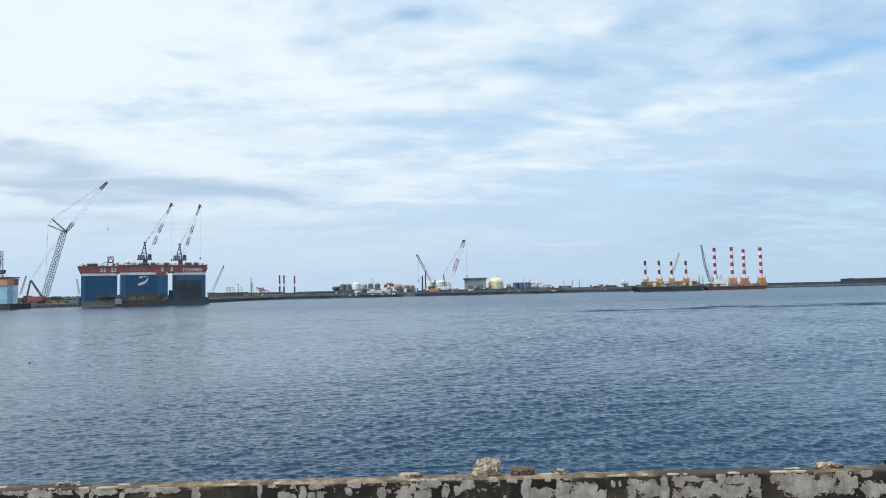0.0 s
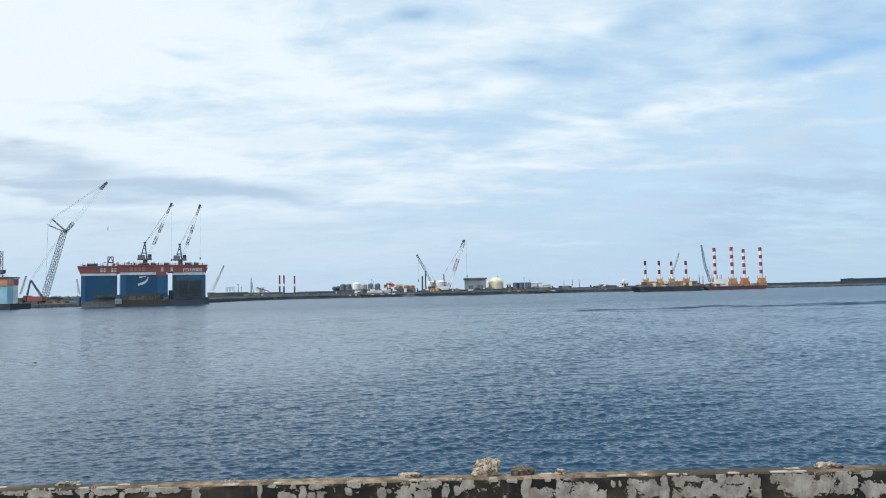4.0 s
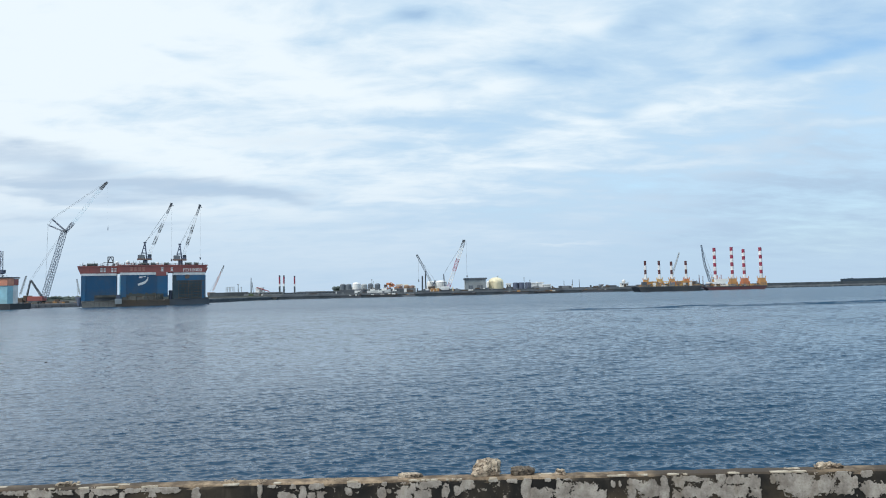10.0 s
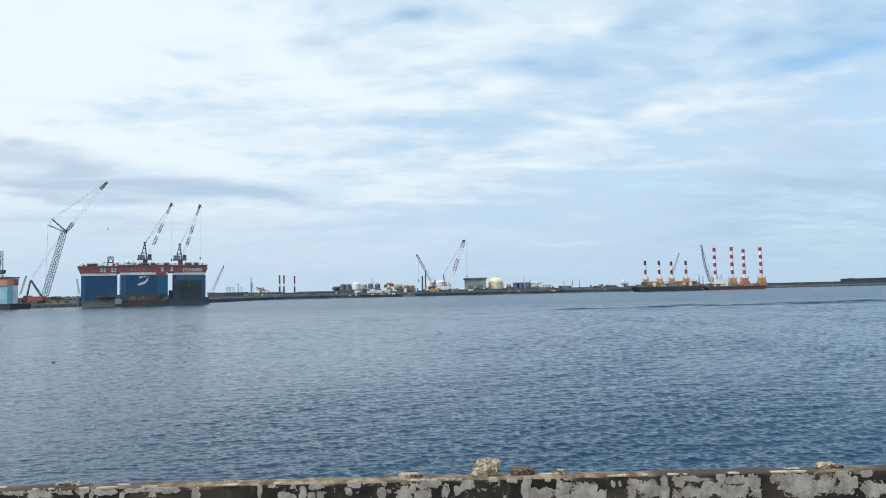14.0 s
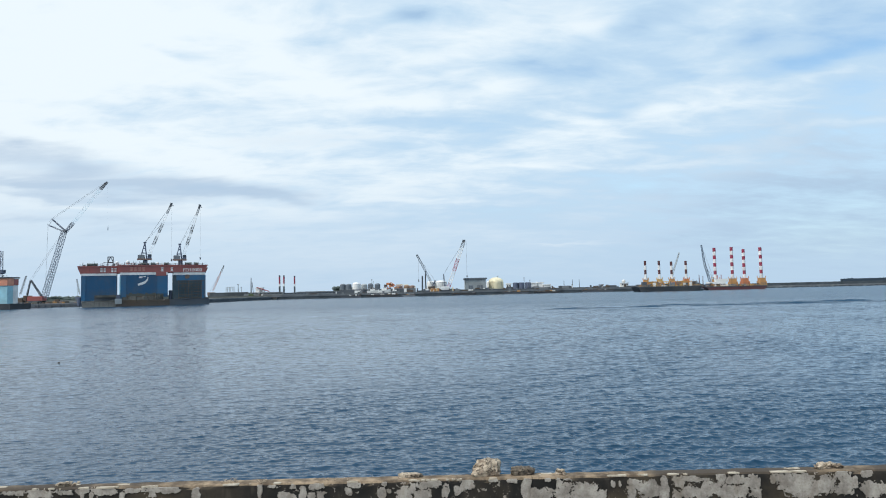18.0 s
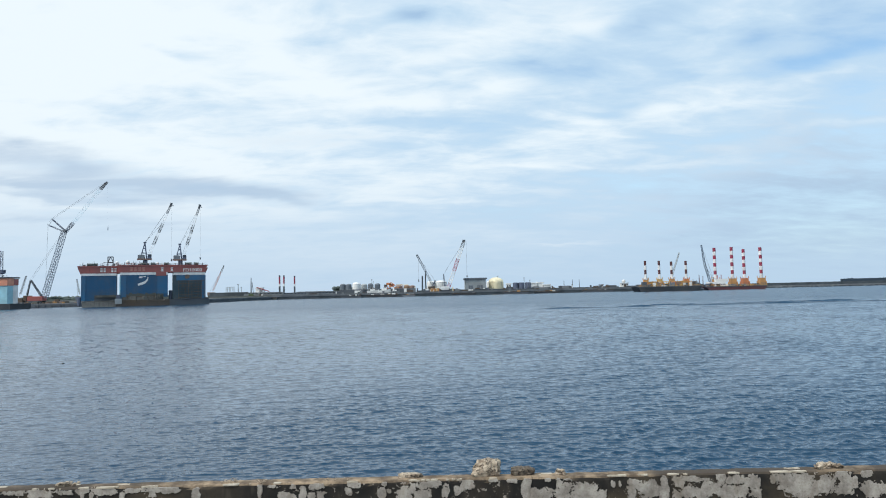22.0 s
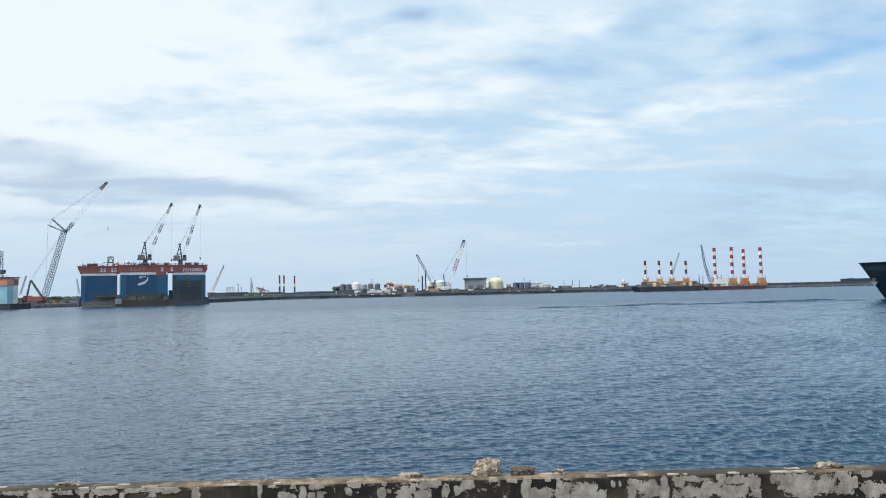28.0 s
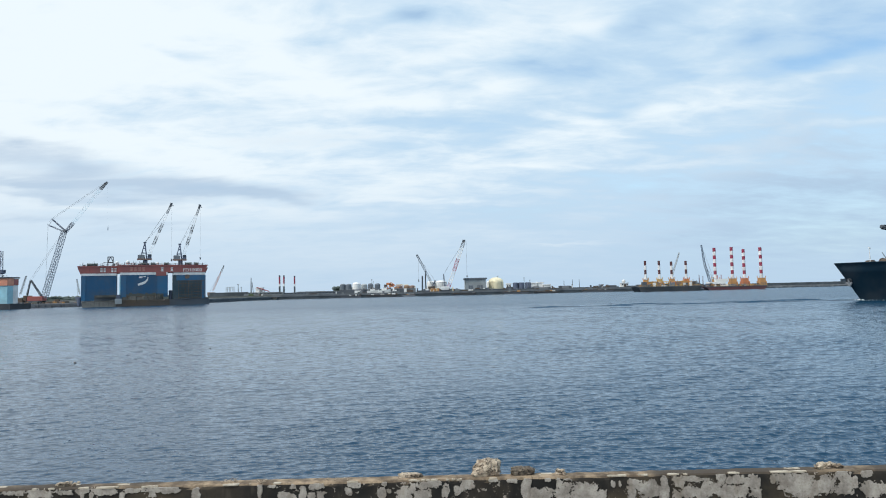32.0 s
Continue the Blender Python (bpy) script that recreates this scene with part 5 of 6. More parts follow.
def stack(x, y, r, top, label):
    s = thing("smoke_stack", (x, y, 5.2), label, "chimney", "red-topped smoke stacks")
    h = top - 5.2
    for z0, z1, m, k in ((0, h * 0.44, "dark", 1.0), (h * 0.44, h * 0.58, "white", 0.97), (h * 0.58, h * 0.92, "sign_red", 0.95), (h * 0.92, h, "dark", 0.93)):
        bm = bmesh.new()
        rod(bm, (0, 0, z0), (0, 0, z1), r * k, r * k, 16)
        part("band", bm, M[m], s)


stack(-227.17, 900, 1.25, 32.58, "slim dark smoke stack with white band and red top")
stack(-221.22, 900, 1.17, 32.45, "slim dark smoke stack with white band and red top")
stack(-206.44, 900, 1.17, 31.32, "slim dark smoke stack with white band and red top")


def mast(x, y, r, top, material, label, arms=0, name="lamp_mast", base=5.2):
    m = thing(name, (x, y, base), label, "mast", "masts on the far quay")
    h = top - base
    bm = bmesh.new()
    rod(bm, (0, 0, 0), (0, 0, h), r, r * 0.6, 8)
    part("pole", bm, M[material], m)
    for k in range(arms):
        bm = bmesh.new()
        z = h * (1 - 0.12 * k)
        span(bm, -r * 2.4, r * 2.4, -0.3, 0.3, z - 0.3, z + 0.3)
        part("cross_arm", bm, M[material], m)


mast(-248.88, 840, 0.8, 28.33, "dark", "dark flare stack with a stay on the far quay", 0)
stay = thing("stay_pole", (-245.51, 840, 5.2), "slanting dark stay beside the flare stack", "pole")
bar("pole", (-245.51, 840, 5.2), (-247.65, 840, 23.19), 0.35, M["dark"], stay)
mast(-267.13, 845, 0.6, 20.07, "steel", "grey post on the far quay", 1)
mast(-263.1, 845, 0.4, 16.3, "steel", "grey post on the far quay", 1)
mast(155.08, 840, 0.4, 15.19, "dark", "dark lamp mast on the far quay", 0)
mast(166.08, 840, 0.42, 16.39, "dark", "dark lamp mast on the far quay", 0)
mast(174.87, 840, 0.42, 16.18, "dark", "dark lamp mast on the far quay", 0)
mast(106.08, 860, 0.4, 20.32, "steel", "slim grey mast behind the tanks", 1)
mast(71.97, 866, 0.5, 23.52, "steel", "slim grey mast behind the cream tank", 1)
mast(-94.03, 850, 0.3, 22.64, "steel", "slim grey mast among the tanks", 1)
# pipe gantry
shed("storage_wall", -295.92, -249.54, 822, 830, 10.03, "quay_dark", "quay_dark", "long low dark store wall at the quay edge", wins=0, eave=0.2)
shed("storage_wall", -248.82, -203.87, 822, 830, 9.21, "stones", "steel", "low pale store wall at the quay edge", wins=9, eave=0.2)
shed("storage_wall", -203.16, -132.53, 822, 828, 8.01, "roof", "dark", "long low dark store at the quay edge", wins=16, eave=0.2)
shed("storage_wall", -132.5, -36.2, 826, 832, 10.13, "dark", "steel", "long low dark store among the tanks", wins=0, eave=0.2)
shed("storage_wall", -32.64, 81.44, 824, 828, 6.9, "dark", "steel", "long low dark store at the quay edge", wins=24, eave=0.2)
pg = thing("pipe_gantry", (-276.14, 840, 5.2), "pale steel pipe gantry on the far quay", "gantry")
bm = bmesh.new()
for x in (-280.52, -276.14, -271.76):
    for y in (838, 843):
        rod(bm, (x, y, 5.2), (x, y, 16.94), 0.3, 0.3, 6)
placed("posts", bm, M["grey"], pg)
bm = bmesh.new()
for y in (838, 843):
    for z in (16.94, 14.39):
        rod(bm, (-280.52, y, z), (-271.76, y, z), 0.28, 0.28, 6)
placed("beams", bm, M["grey"], pg)
# grassy bank and yard clutter
bm = bmesh.new()
lump(bm, (-244.54, 824, 5.0), 1, 2, (5.72, 3, 4.2), 0.3, 3)
single("grass_bank", bm, M["grass"], "small grassy bank on the far quay edge", "bank", kind="stuff")


def container(x, y, z, w, h, d, material, label, i):
    c = thing("yard_box", (x, y, z), label, "container", "boxes and stacks in the far yard")
    bm = bmesh.new()
    box(bm, (0, 0, h / 2), (w, d, h))
    part("body", bm, M[material], c)
    bm = bmesh.new()
    n = max(3, int(w / 0.9))
    for k in range(n + 1):
        xx = -w / 2 + w * k / n
        span(bm, xx - 0.08, xx + 0.08, -d / 2 - 0.07, -d / 2 + 0.02, 0.05, h - 0.05)
    part("ribs", bm, M[material], c)


rng = random.Random(21)
names = {"white": "white", "orange": "orange", "rust": "rusty brown", "steel": "grey", "dark": "dark", "red": "dull red", "yellow": "yellow", "cream": "cream", "blue": "blue"}
for i in range(150):
    x = rng.uniform(-270, 250)
    mt = rng.choice(("steel", "steel", "dark", "rust", "white", "steel", "rust", "dark", "dark", "steel", "steel"))
    w, h = rng.choice((1.5, 2.4, 3.0, 6.0, 8.0)), rng.choice((1.0, 1.5, 2.2, 2.6, 3.4))
    container(x, rng.uniform(821, 829), 5.2, w, h, 2.5, mt, names[mt] + " steel box or stack standing in the far quay yard", i)
for i in range(10):
    mt = rng.choice(("rust", "dark", "steel", "white"))
    container(rng.uniform(-345, -262), rng.uniform(566, 580), 3.4, rng.uniform(2.5, 7), rng.choice((1.5, 2.6)), 2.5, mt, names[mt] + " steel box on the near yard quay", i)


rng = random.Random(44)
for i in range(30):
    mt = rng.choice(("tan", "orange", "white", "sign_red", "steel", "cream", "rust", "white", "navy", "yellow"))
    hue = {"tan": "tan", "orange": "orange", "white": "white", "sign_red": "dark red", "steel": "grey", "cream": "cream", "rust": "rusty brown", "navy": "navy", "yellow": "yellow"}[mt]
    container(rng.uniform(-23.93, 14.5), rng.uniform(820.8, 823), 5.2, rng.uniform(1.2, 3.6), rng.uniform(1.2, 5.0), 2.0, mt, hue + " steel gear stacked at the feet of the cranes", i)
for i in range(26):
    mt = rng.choice(("tan", "white", "sign_red", "steel", "orange", "rust", "white", "dark"))
    hue = {"tan": "tan", "orange": "orange", "white": "white", "sign_red": "dark red", "steel": "grey", "rust": "rusty brown", "dark": "dark"}[mt]
    container(rng.uniform(-103.65, -32.47), rng.uniform(824, 838), 5.2, rng.uniform(1.0, 3.4), rng.uniform(2.0, 7.5), 2.0, mt, hue + " steel gear standing among the tanks", i)
for px0, lean, top in ((-96.53, 4.5, 19.0), (-20.37, -3.5, 16.0), (-13.97, 4.0, 20.0), (162.34, 3.0, 12.0), (108.09, 3.0, 18.0)):
    dr = thing("derrick", (px0, 834, 5.2), "slim grey derrick boom among the tanks", "crane", "small derricks in the far yard")
    bar("boom", (px0, 834, 5.2), (px0 + lean, 834, top), 0.32, M["steel"], dr, r1=0.18)
    bar("post", (px0, 834, 5.2), (px0 - lean * 0.2, 834, top * 0.7), 0.3, M["steel"], dr)
    bar("stay", (px0 - lean * 0.2, 834, top * 0.7), (px0 + lean, 834, top), 0.1, M["cable"], dr)


def flat_barge(x0, x1, h, material, seed, label):
    """A moored deck barge with gear on it."""
    rg = random.Random(seed)
    b = thing("flat_barge", ((x0 + x1) / 2, 812, 0), label, "barge", "flat barges along the far quay")
    w = x1 - x0
    bm = bmesh.new()
    pr = [(-w / 2 + 2.5, -1.2), (w / 2 - 2.5, -1.2), (w / 2, h * 0.5), (w / 2, h), (-w / 2, h), (-w / 2, h * 0.5)]
    a = [bm.verts.new((x, -4.5, z)) for x, z in pr]
    c = [bm.verts.new((x, 4.5, z)) for x, z in pr]
    bm.faces.new(a)
    bm.faces.new(c[::-1])
    for i in range(6):
        bm.faces.new((a[i], c[i], c[(i + 1) % 6], a[(i + 1) % 6]))
    part("hull", bm, M[material], b)
    bm = bmesh.new()
    span(bm, -w / 2, w / 2, -4.7, -4.4, h - 0.35, h + 0.12)
    part("rubbing_strake", bm, M["rust"], b)
    for i in range(max(4, int(w / 5))):
        s = (rg.uniform(1, 4.5), rg.uniform(1, 3), rg.uniform(0.5, 2.0))
        bm = bmesh.new()
        box(bm, (0, 0, s[2] / 2), s, rg.uniform(-8, 8))
        part("deck_gear", bm, M[rg.choice(("steel", "rust", "dark", "white", "tan", "grey"))], b, at=(rg.uniform(-w * 0.45, w * 0.45), rg.uniform(-2.5, 2.5), h))
    for s in (-1, 1):
        bm = bmesh.new()
        rod(bm, (s * (w / 2 - 1.2), -3.6, h), (s * (w / 2 - 1.2), -3.6, h + 0.9), 0.3, 0.36, 8)
        part("bollard", bm, M["dark"], b)


for x0, x1, h, mt, sd in ((-128.81, -102.74, 2.2, "dark", 1), (-97.1, -56.95, 2.6, "black", 2), (-52.02, -35.82, 2.0, "steel", 3), (9.99, 39.57, 2.3, "black", 4), (73.41, 105.1, 2.4, "dark", 5), (112.84, 143.82, 2.1, "black", 6), (172.01, 210.72, 2.3, "dark", 7), (-233.13, -207.07, 2.4, "olive", 8)):
    flat_barge(x0, x1, h, mt, sd, "flat dark deck barge with gear moored at the quay")


# ---- work boats at the far quay ----
def workboat(x, y, L, H, label, mats=("white", "white")):
    b = thing("work_boat", (x, y, 5.75), label, "boat", "white work boats")
    bm = bmesh.new()
    secs = []
    for f, w in ((-0.5, 0.8), (-0.25, 1.0), (0.15, 1.0), (0.38, 0.65), (0.5, 0.05)):
        sh = H * (0.32 + max(0, f) * 0.35)
        secs.append([bm.verts.new((f * L, s * w * L * 0.13, z)) for s, z in ((-1, sh), (-0.7, -0.6), (0.7, -0.6), (1, sh))])
    for a, c in zip(secs, secs[1:]):
        for i in range(3):
            bm.faces.new((a[i], a[i + 1], c[i + 1], c[i]))
        bm.faces.new((a[3], a[0], c[0], c[3]))
    bm.faces.new(secs[0])
    bm.faces.new(secs[-1])
    part("hull", bm, M[mats[0]], b)
    bm = bmesh.new()
    span(bm, -L * 0.22, L * 0.18, -L * 0.08, L * 0.08, H * 0.3, H * 0.62)
    span(bm, -L * 0.05, L * 0.14, -L * 0.07, L * 0.07, H * 0.62, H * 0.85)
    wh = soften(part("wheelhouse", bm, M[mats[1]], b), 0.15)
    bm = bmesh.new()
    span(bm, -L * 0.04, L * 0.145, -L * 0.072, L * 0.072, H * 0.68, H * 0.79)
    part("window_band", bm, M["glass"], wh)
    bm = bmesh.new()
    rod(bm, (0, 0, H * 0.8), (0, 0, H * 1.25), 0.15, 0.1, 6)
    rod(bm, (-0.8, 0, H * 1.1), (0.8, 0, H * 1.1), 0.08, 0.08, 4)
    part("mast", bm, M["steel"], b)


workboat(-89.83, 823.5, 15, 7, "white work boat laid up on the far quay")
workboat(-75.55, 823.5, 16, 7.5, "white work boat with high wheelhouse laid up ashore")
workboat(-61.29, 823.5, 11, 4, "small grey work boat laid up on the quay", ("steel", "white"))
workboat(-104.15, 823.5, 10, 3.6, "small dark work boat laid up on the quay", ("dark", "steel"))


# ---- jack-up platforms ----
def jackup(name, base, x0, x1, y0, y1, deck, legs, top, leg_r, first, bands, hull_mat, label, mats):
    p = thing(name, base, label, "jack-up platform", "jack-up platforms")
    bm = bmesh.new()
    vs = span(bm, x0, x1, y0, y1, -1.5, deck)
    for v in vs:
        if v.co.z < 0:
            v.co.x += 4 if v.co.x < (x0 + x1) / 2 else -4
    placed("hull", bm, M[hull_mat], p)
    bm = bmesh.new()
    span(bm, x0 - 0.1, x1 + 0.1, y0 - 0.25, y0 + 0.2, deck - 0.6, deck + 0.1)
    placed("fender_rail", bm, M["dark"], p)
    for i, (x, y, z) in enumerate(legs):
        lg = bmesh.new()
        rod(lg, (x, y, -1.5), (x, y, deck + 1), leg_r, leg_r, 16)
        leg = placed("leg", lg, M["steel"], p)
        n = bands
        z0 = first
        hgt = (z - z0) / n
        for k in range(n):
            bm = bmesh.new()
            rod(bm, (x, y, z0 + k * hgt), (x, y, z0 + (k + 1) * hgt), leg_r, leg_r, 16)
            placed("painted_band", bm, M[("maroon" if hull_mat == "black" else "sign_red") if (n - 1 - k) % 2 == 0 else "band_white"], leg)
        # jacking house
        bm = bmesh.new()
        s = leg_r * 1.9
        span(bm, x - s * 1.25, x + s * 1.25, y - s * 1.2, y + s * 1.2, deck, deck + (first - deck) * 0.55)
        span(bm, x - s, x + s, y - s, y + s, deck + (first - deck) * 0.55, first - 0.6)
        for sx in (-1, 1):
            for sy in (-1, 1):
                rod(bm, (x + sx * s, y + sy * s, first - 0.8), (x + sx * s, y + sy * s, first + 1.2), 0.35, 0.35, 6)
        jh = placed("jacking_house", bm, M[mats[i % len(mats)]], p, "orange jacking house")
        bm = bmesh.new()
        for sx in (-0.6, 0.1, 0.7):
            span(bm, x + sx * s, x + sx * s + 0.5, y - s * 1.2 - 0.07, y - s * 1.2 + 0.02, deck + 0.4, deck + (first - deck) * 0.42)
        placed("door", bm, M["dark"], jh)
    railing(p, [Vector((x0, y0, deck)) - Vector(base), Vector((x1, y0, deck)) - Vector(base)], 1.2, 0.07, 2.5, M["yellow"])
    return p


D1 = 4.75
legs1 = [(214.11, 690, 32.29), (228.78, 690, 31.94), (242.55, 692, 31.02), (257.22, 690, 31.27)]
sep1 = jackup("jackup_barge", (239.14, 690, 0), 202.58, 269.78, 680, 706, D1, legs1, 0, 1.26, 13.07, 4, "black", "jack-up barge with four red and white legs and dark hull", ("tan", "yellow", "tan", "orange"))
rng = random.Random(8)
for i in range(64):
    x = rng.uniform(208, 269.68)
    s = (rng.uniform(1.5, 5), rng.uniform(2, 4), rng.uniform(1.0, 5.2))
    mt = rng.choice(("tan", "yellow", "rust", "white", "steel", "orange", "brown", "tan", "tan", "dark"))
    bm = bmesh.new()
    box(bm, (x, rng.uniform(682, 688), D1 + s[2] / 2), s)
    if i % 2:
        rod(bm, (x, 685, D1), (x, 685, D1 + s[2] + rng.uniform(1, 3)), 0.25, 0.25, 6)
    placed("deck_gear", bm, M[mt], sep1)
bm = bmesh.new()
for z in (2.8, 5.0):
    rod(bm, (213.52, 687, D1 + z), (261.86, 687, D1 + z), 0.35, 0.35, 6)
for i in range(16):
    x = 213.52 + i * 3.05
    rod(bm, (x, 687, D1), (x, 687, D1 + 5.0), 0.22, 0.22, 4)
    rod(bm, (x, 687, D1 + 2.8), (x + 3.0, 687, D1 + 5.0), 0.15, 0.15, 4)
placed("pipe_rack", bm, M["yellow"], sep1, "yellow steel walkway rack")
truss("crane_boom", (240.6, 692, 9.52), (251.67, 692, 40.26), 1.4, 1.0, 18, M["grey"], sep1, 0.13, "pale lattice boom")
block("aft_house", 218.97, 224.37, 688, 696, D1, 10.26, M["yellow"], sep1, "yellow deckhouse")
bar("low_bow", (269.78, 690, 1.2), (275.09, 690, 0.6), 2.0, M["dark"], sep1, r1=1.0)

D2 = 3.4
legs2 = [(297.24, 712, 45.62), (316.08, 712, 46.11), (329.98, 714, 43.6), (347.58, 712, 45.05)]
sep2 = jackup("jackup_platform", (320.84, 712, 0), 281.97, 348.09, 700, 728, D2, legs2, 0, 1.61, 12.35, 8, "maroon", "jack-up platform with tall red and white legs and red hull", ("tan", "tan", "orange", "tan"))
sh = block("superstructure", 287.08, 304.14, 703, 712, D2, 8.39, M["white"], sep2, "white deckhouse")
block("bridge", 294.48, 307.9, 705, 713, 8.39, 11.62, M["white"], sep2, "white upper deckhouse")
bm = bmesh.new()
for k in range(9):
    x = 287.99 + k * 1.85
    span(bm, x, x + 0.9, 702.9, 703.1, D2 + 1.6, D2 + 2.8)
placed("windows", bm, M["glass"], sh)
for x in (297.99, 302.27):
    bm = bmesh.new()
    rod(bm, (x, 709, 11.38), (x, 709, 15.97), 0.5, 0.4, 8)
    placed("funnel", bm, M["red"], sep2)
rng = random.Random(9)
for i in range(36):
    x = rng.uniform(288.55, 347.13)
    s = (rng.uniform(1.5, 4), 2.5, rng.uniform(0.8, 3.0))
    bm = bmesh.new()
    box(bm, (x, rng.uniform(702, 706), D2 + s[2] / 2), s)
    placed("deck_gear", bm, M[rng.choice(("maroon", "rust", "brown", "white", "steel", "tan"))], sep2)
truss("crane_boom", (289.02, 705, 6.13), (283.36, 705, 27.69), 1.8, 1.7, 10, M["boom"], sep2, 0.2, "blue-grey lattice boom")
truss("crane_boom", (283.36, 705, 27.69), (280.72, 705, 48.66), 1.7, 1.0, 10, M["boom"], sep2, 0.18, "blue-grey lattice boom")
bm = bmesh.new()
rod(bm, (292.88, 705, 9.71), (283.36, 705, 27.69), 0.14, 0.14, 4)
rod(bm, (292.88, 705, 9.71), (280.72, 705, 48.66), 0.1, 0.1, 4)
placed("cables", bm, M["cable"], sep2)
block("crane_house", 284.13, 290.25, 703, 708, D2, 6.78, M["navy"], sep2)
mast(325.17, 828.4, 0.7, 18.06, "maroon", "rust-red channel mast behind the barge", 0, base=2.6)
mast(329.84, 828.4, 0.6, 16.52, "maroon", "rust-red channel mast behind the barge", 0, base=2.6)


# ---- the passing ship ----
def build_ship():
    s = thing("cargo_ship", (0, 0, 0), "dark blue-black cargo ship with raked bow, under way", "ship")
    # x forward from the forefoot, y to port, z up; beam and profile by stations
    L, B = 96.0, 15.0
    secs = []
    NZ = 9
    bm = bmesh.new()
    def stem_x(z):
        return -7.0 + 7.0 * max(0.0, min(1.0, z / 9.9)) ** 0.98 if z >= 0 else -7.0 + z * 0.4
    NX = 26
    for i in range(NX + 1):
        f = i / NX
        ring = []
        for k in range(NZ + 1):
            z = -1.6 + (11.5) * k / NZ
            xs = stem_x(z)
            x = xs - f * f * (L + xs) if i < NX else -L
            back = xs - x
            run = 20 - 10 * max(0, z) / 9.9
            w = B / 2 * min(1.0, back / run) ** 0.62 if back < run else B / 2
            aft = max(0.0, (-x - (L - 14)) / 14)
            w *= 1 - 0.35 * aft * aft * (1 if z > 2 else 1.8)
            zz = z if k < NZ else 9.9 + 0.3 * min(1.0, back / 30.0)
            ring.append((x, max(w, 0.02), zz))
        secs.append(ring)
    vp = [[bm.verts.new((x, w, z)) for x, w, z in r] for r in secs]
    vs = [[bm.verts.new((x, -w, z)) for x, w, z in r] for r in secs]
    for i in range(NX):
        for k in range(NZ):
            bm.faces.new((vp[i][k], vp[i + 1][k], vp[i + 1][k + 1], vp[i][k + 1]))
            bm.faces.new((vs[i][k], vs[i][k + 1], vs[i + 1][k + 1], vs[i + 1][k]))
        bm.faces.new((vp[i][0], vs[i][0], vs[i + 1][0], vp[i + 1][0]))
        bm.faces.new((vp[i][NZ - 1], vp[i + 1][NZ - 1], vs[i + 1][NZ - 1], vs[i][NZ - 1]))
    for k in range(NZ):
        bm.faces.new((vp[0][k], vp[0][k + 1], vs[0][k + 1], vs[0][k]))
        bm.faces.new((vp[NX][k], vs[NX][k], vs[NX][k + 1], vp[NX][k + 1]))
    hull = part("hull", bm, M["hull"], s)
    for p in hull.data.polygons:
        p.use_smooth = True
    # bulwark cap, anchor in its pocket, draught mark, foredeck gear
    bm = bmesh.new()
    for ring in (1, -1):
        for a, b in zip(secs, secs[1:]):
            rod(bm, (a[NZ][0], ring * a[NZ][1], a[NZ][2]), (b[NZ][0], ring * b[NZ][1], b[NZ][2]), 0.13, 0.13, 6)
    part("bulwark_cap", bm, M["hull"], s)
    bm = bmesh.new()
    rod(bm, (-4.4, 0.15, 5.9), (-3.0, 0.55, 5.2), 0.75, 0.62, 14)
    pk = part("hawse_pocket", bm, M["black"], s, "dark anchor pocket at the stem")
    bm = bmesh.new()
    rod(bm, (-2.95, 0.6, 5.7), (-3.1, 0.6, 3.9), 0.22, 0.26, 8)
    rod(bm, (-3.6, 0.95, 4.9), (-3.1, 0.6, 3.9), 0.26, 0.34, 8)
    rod(bm, (-2.6, 0.1, 4.9), (-3.1, 0.6, 3.9), 0.26, 0.34, 8)
    part("anchor", bm, M["steel"], pk, "grey stockless anchor")
    bm = bmesh.new()
    span(bm, -5.1, -4.0, 2.95, 3.15, 9.0, 9.3)
    part("hull_mark", bm, M["white"], s, "small white mark")
    bm = bmesh.new()
    rod(bm, (-9.0, 1.5, 9.0), (-9.0, 1.5, 14.0), 0.13, 0.07, 8)
    rod(bm, (-9.5, 1.5, 13.6), (-8.5, 1.5, 13.6), 0.07, 0.07, 6)
    box(bm, (-9.0, 1.5, 14.0), (0.3, 0.3, 0.3))
    part("foremast", bm, M["white"], s, "slim white foremast")
    for x in (-12.0, -16.0):
        bm = bmesh.new()
        rod(bm, (x, 2.4, 10.0), (x, 4.6, 10.0), 0.95, 0.95, 14)
        rod(bm, (x, 2.2, 10.0), (x, 2.4, 10.0), 1.15, 1.15, 14)
        rod(bm, (x, 4.6, 10.0), (x, 4.8, 10.0), 1.15, 1.15, 14)
        span(bm, x - 1.2, x + 1.2, 2.2, 4.8, 8.6, 9.3)
        part("mooring_winch", bm, M["rust"], s, "rust-brown mooring winch")
    bm = bmesh.new()
    rod(bm, (-12.2, 3.5, 10.6), (-10.9, 3.5, 12.6), 0.1, 0.08, 6)
    part("davit", bm, M["steel"], s)
    bm = bmesh.new()
    for x in (-13.5, -18.5):
        rod(bm, (x, -2.4, 10.0), (x, -4.6, 10.0), 0.8, 0.8, 12)
        span(bm, x - 1.0, x + 1.0, -4.8, -2.2, 8.6, 9.4)
    part("windlass", bm, M["rust"], s, "rust-brown windlass")
    railing(s, [(-9.5, 5.4, 9.6), (-24, 7.3, 9.5)], 0.9, 0.04, 1.6)
    # cargo crane whose jib head reaches forward
    bm = bmesh.new()
    rod(bm, (-34, 0, 8.5), (-34, 0, 19), 1.3, 1.0, 14)
    part("crane_post", bm, M["steel"], s)
    bm = bmesh.new()
    lattice(bm, (-33, 0, 17.5), (-14.8, 0, 19.6), 1.6, 0.9, 12, 0.16)
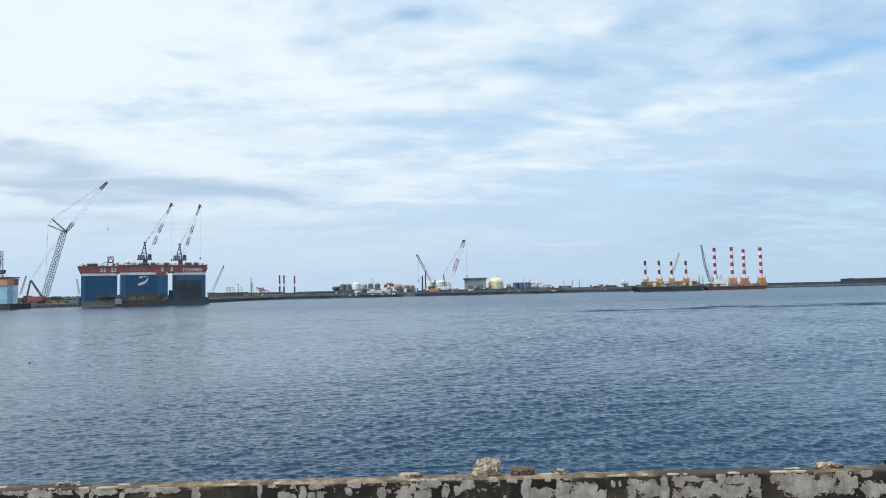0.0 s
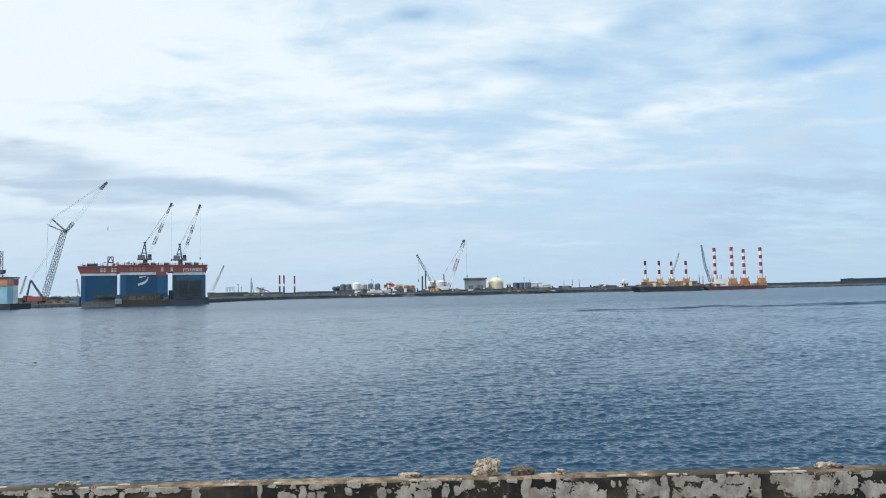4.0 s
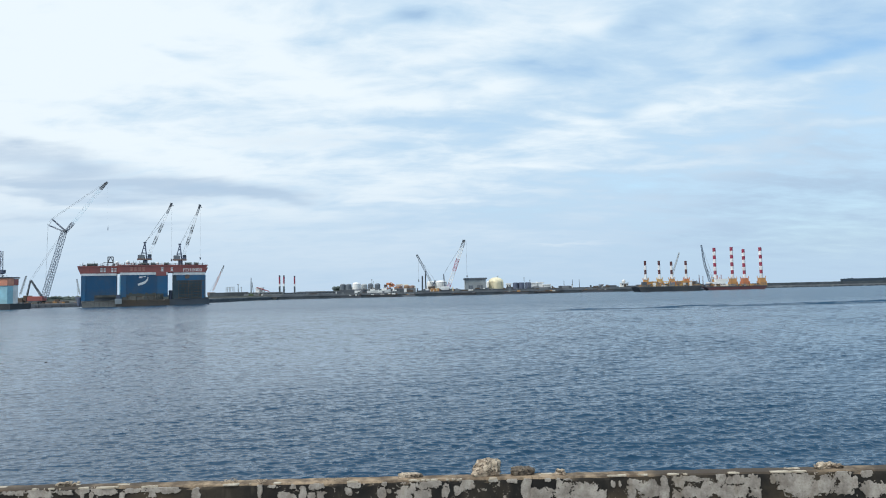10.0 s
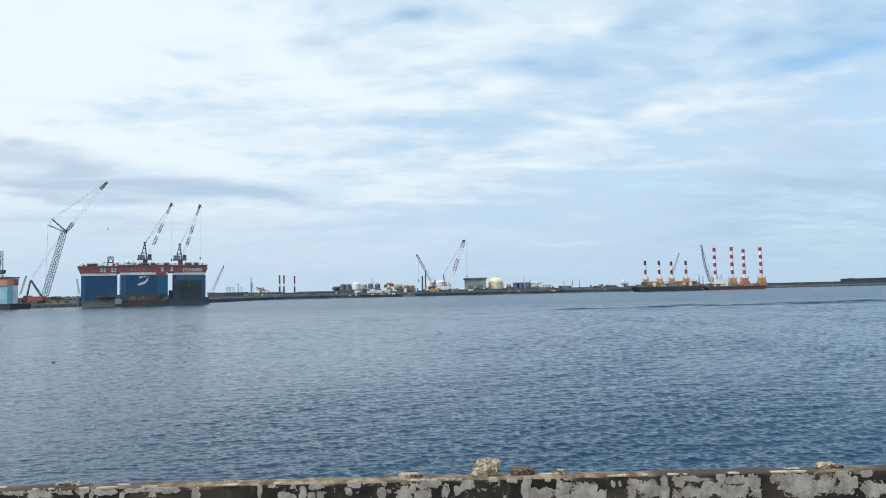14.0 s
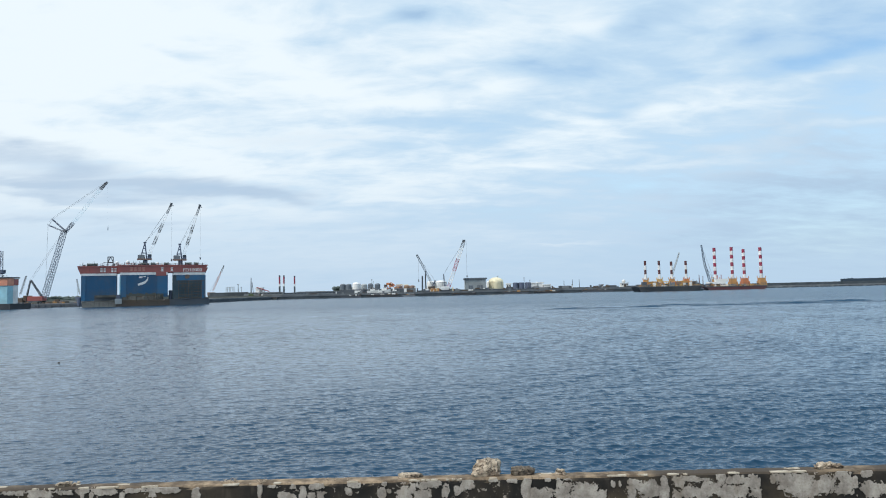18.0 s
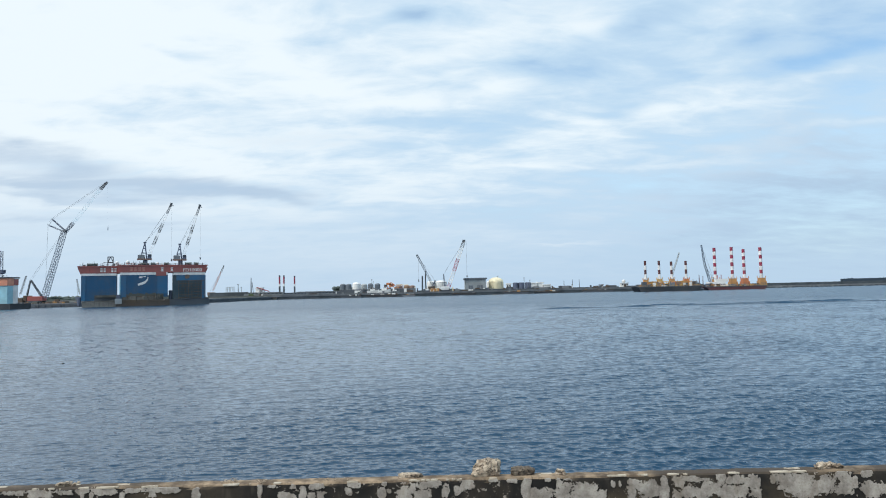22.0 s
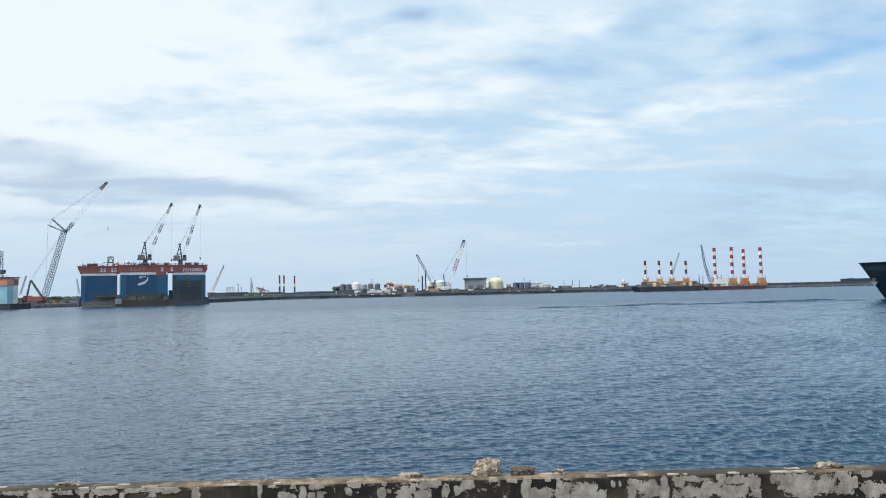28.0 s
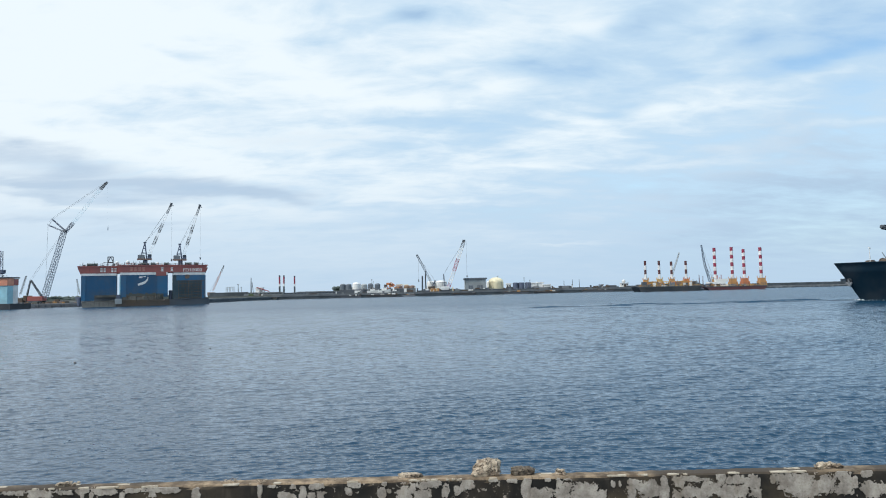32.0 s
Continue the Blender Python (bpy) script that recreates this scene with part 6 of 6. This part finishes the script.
    rod(bm, (-15.8, 0, 19.5), (-14.3, 0, 19.7), 0.7, 0.5, 10)
    part("crane_jib", bm, M["dark"], s, "dark crane jib")
    # hatches and aft house
    for i in range(3):
        bm = bmesh.new()
        span(bm, -40 - i * 12, -50 - i * 12, -5, 5, 8.5, 10.6)
        soften(part("hatch_cover", bm, M["rust"], s), 0.2)
    bm = bmesh.new()
    for k in range(4):
        span(bm, -92, -80 + k * 0.5 - k, -7 + k * 0.4, 7 - k * 0.4, 8.5 + k * 2.7, 8.5 + (k + 1) * 2.7)
    dh = soften(part("deckhouse", bm, M["white"], s), 0.15)
    bm = bmesh.new()
    span(bm, -90, -81.4, -5.9, 5.9, 17.6, 18.6)
    part("bridge_windows", bm, M["glass"], dh)
    # broken water along the forefoot
    bm = bmesh.new()
    rng = random.Random(5)
    for i in range(150):
        x = -6.8 - rng.random() ** 1.4 * 16
        back = -7.6 - x
        w = 7.5 * min(1.0, max(back, 0.05) / 20) ** 0.62 + rng.random() * 0.5
        lump(bm, (x, w * rng.choice((1, 1, -1)), 0.03), rng.uniform(0.05, 0.15), i, (3.4, 0.7, 0.5), 0.6, 1)
    for i in range(16):
        u = rng.random()
        lump(bm, (-7.4 + u * 1.6, rng.uniform(-1.2, 1.2) * (0.4 + u), 0.12 + 0.3 * (1 - u) * rng.random()), rng.uniform(0.07, 0.2), 90 + i, (1.8, 1.2, 0.7), 0.6, 1)
    part("bow_wave", bm, M["foam"], s, "white broken water at the stem")
    return s


ship = build_ship()

# ---- flotsam and swell ----
def flotsam(label, seed, size):
    bm = bmesh.new()
    lump(bm, (0, 0, 0.03), size, seed, (1.5, 0.8, 0.6), 0.4, 2)
    rod(bm, (0, 0, 0), (size * 0.4, 0, size * 1.1), size * 0.22, size * 0.1, 6)
    return single("flotsam", bm, M["wood"], label, "driftwood", group="flotsam")


drift_a = flotsam("small dark piece of driftwood afloat", 1, 0.075)
drift_c = flotsam("small round dark float drifting on the water", 7, 0.07)
drift_b = flotsam("small dark piece of flotsam on the water", 4, 0.08)


def swell(x0, x1, h, w, seed, bend):
    """A long low wave ridge running across the harbour."""
    bm = bmesh.new()
    n, prof = 150, ((-1.0, -0.35), (-0.7, 0.06), (-0.42, 0.42), (-0.18, 0.85), (0.0, 1.0), (0.2, 0.86), (0.5, 0.45), (0.8, 0.1), (1.1, -0.35))
    rows = []
    for i in range(n + 1):
        f = i / n
        x = x0 + (x1 - x0) * f
        k = math.sin(math.pi * f) ** 0.5 * max(0.12, 0.7 + 1.3 * noise.fractal(Vector((x * 0.07, seed, 0)), 0.8, 2.0, 4))
        y = bend * (f - 0.5) ** 2 + 1.3 * noise.noise(Vector((x * 0.035, seed + 9, 0)))
        rows.append([bm.verts.new((x, y + u * w, (v * h * k) - 0.02)) for u, v in prof])
    for a, b in zip(rows, rows[1:]):
        for j in range(len(prof) - 1):
            bm.faces.new((a[j], b[j], b[j + 1], a[j + 1]))
    ob = single("swell", bm, M["water"], "low wave ridge of a passing wake", "wave", kind="structure")
    for p in ob.data.polygons:
        p.use_smooth = True
    return ob


swell_a = swell(18, 150, 0.46, 1.2, 1, -10)
swell_b = swell(40, 175, 0.42, 1.2, 2, -8)
swell_c = swell(-30, 90, 0.2, 1.5, 3, 6)


# ---- what moves ----
def motions():
    walk(water, [(0.0, pose(-6.0, 0.5, 0)), (32.0, pose(7.0, -3.0, 0))])
    walk(drift_a, [(0.0, pose(*(-33.64, 52.97, 0), 0, 0, 20)), (10.0, pose(*(-32.41, 53.12, 0), 0, 0, 35)), (18.0, pose(*(-30.92, 52.38, 0), 0, 0, 50)), (24.0, pose(*(-30.04, 51.79, 0), 0, 0, 60)), (32.0, pose(*(-29.43, 52.07, 0), 0, 0, 70))])
    walk(drift_b, [(0.0, pose(*(-0.67, 81.87, 0), 0, 0, 0)), (10.0, pose(*(0.68, 81.93, 0), 0, 0, 30)), (24.0, pose(*(2.43, 81.25, 0), 0, 0, 45)), (32.0, pose(*(3.49, 81.42, 0), 0, 0, 60))])
    walk(drift_c, [(0.0, pose(*(-27.23, 65.43, 0), 0, 0, 0)), (14.0, pose(*(-25.19, 64.56, 0), 0, 0, 20)), (24.0, pose(*(-23.56, 63.18, 0), 0, 0, 35)), (32.0, pose(*(-22.85, 63.61, 0), 0, 0, 50))])
    # the ship comes in on a straight course
    walk(ship, [(0.0, pose(164.4, 183.0, 0, 0, 0, 188.5)), (32.0, pose(104.4, 173.0, 0, 0, 0, 188.5))])
    walk(swell_a, [(0.0, pose(0, 140, 0)), (32.0, pose(-6, 178, 0))])
    walk(swell_b, [(0.0, pose(0, 148, 0)), (32.0, pose(-6, 188, 0))])
    walk(swell_c, [(0.0, pose(0, 128, 0)), (32.0, pose(-4, 160, 0))])


motions()
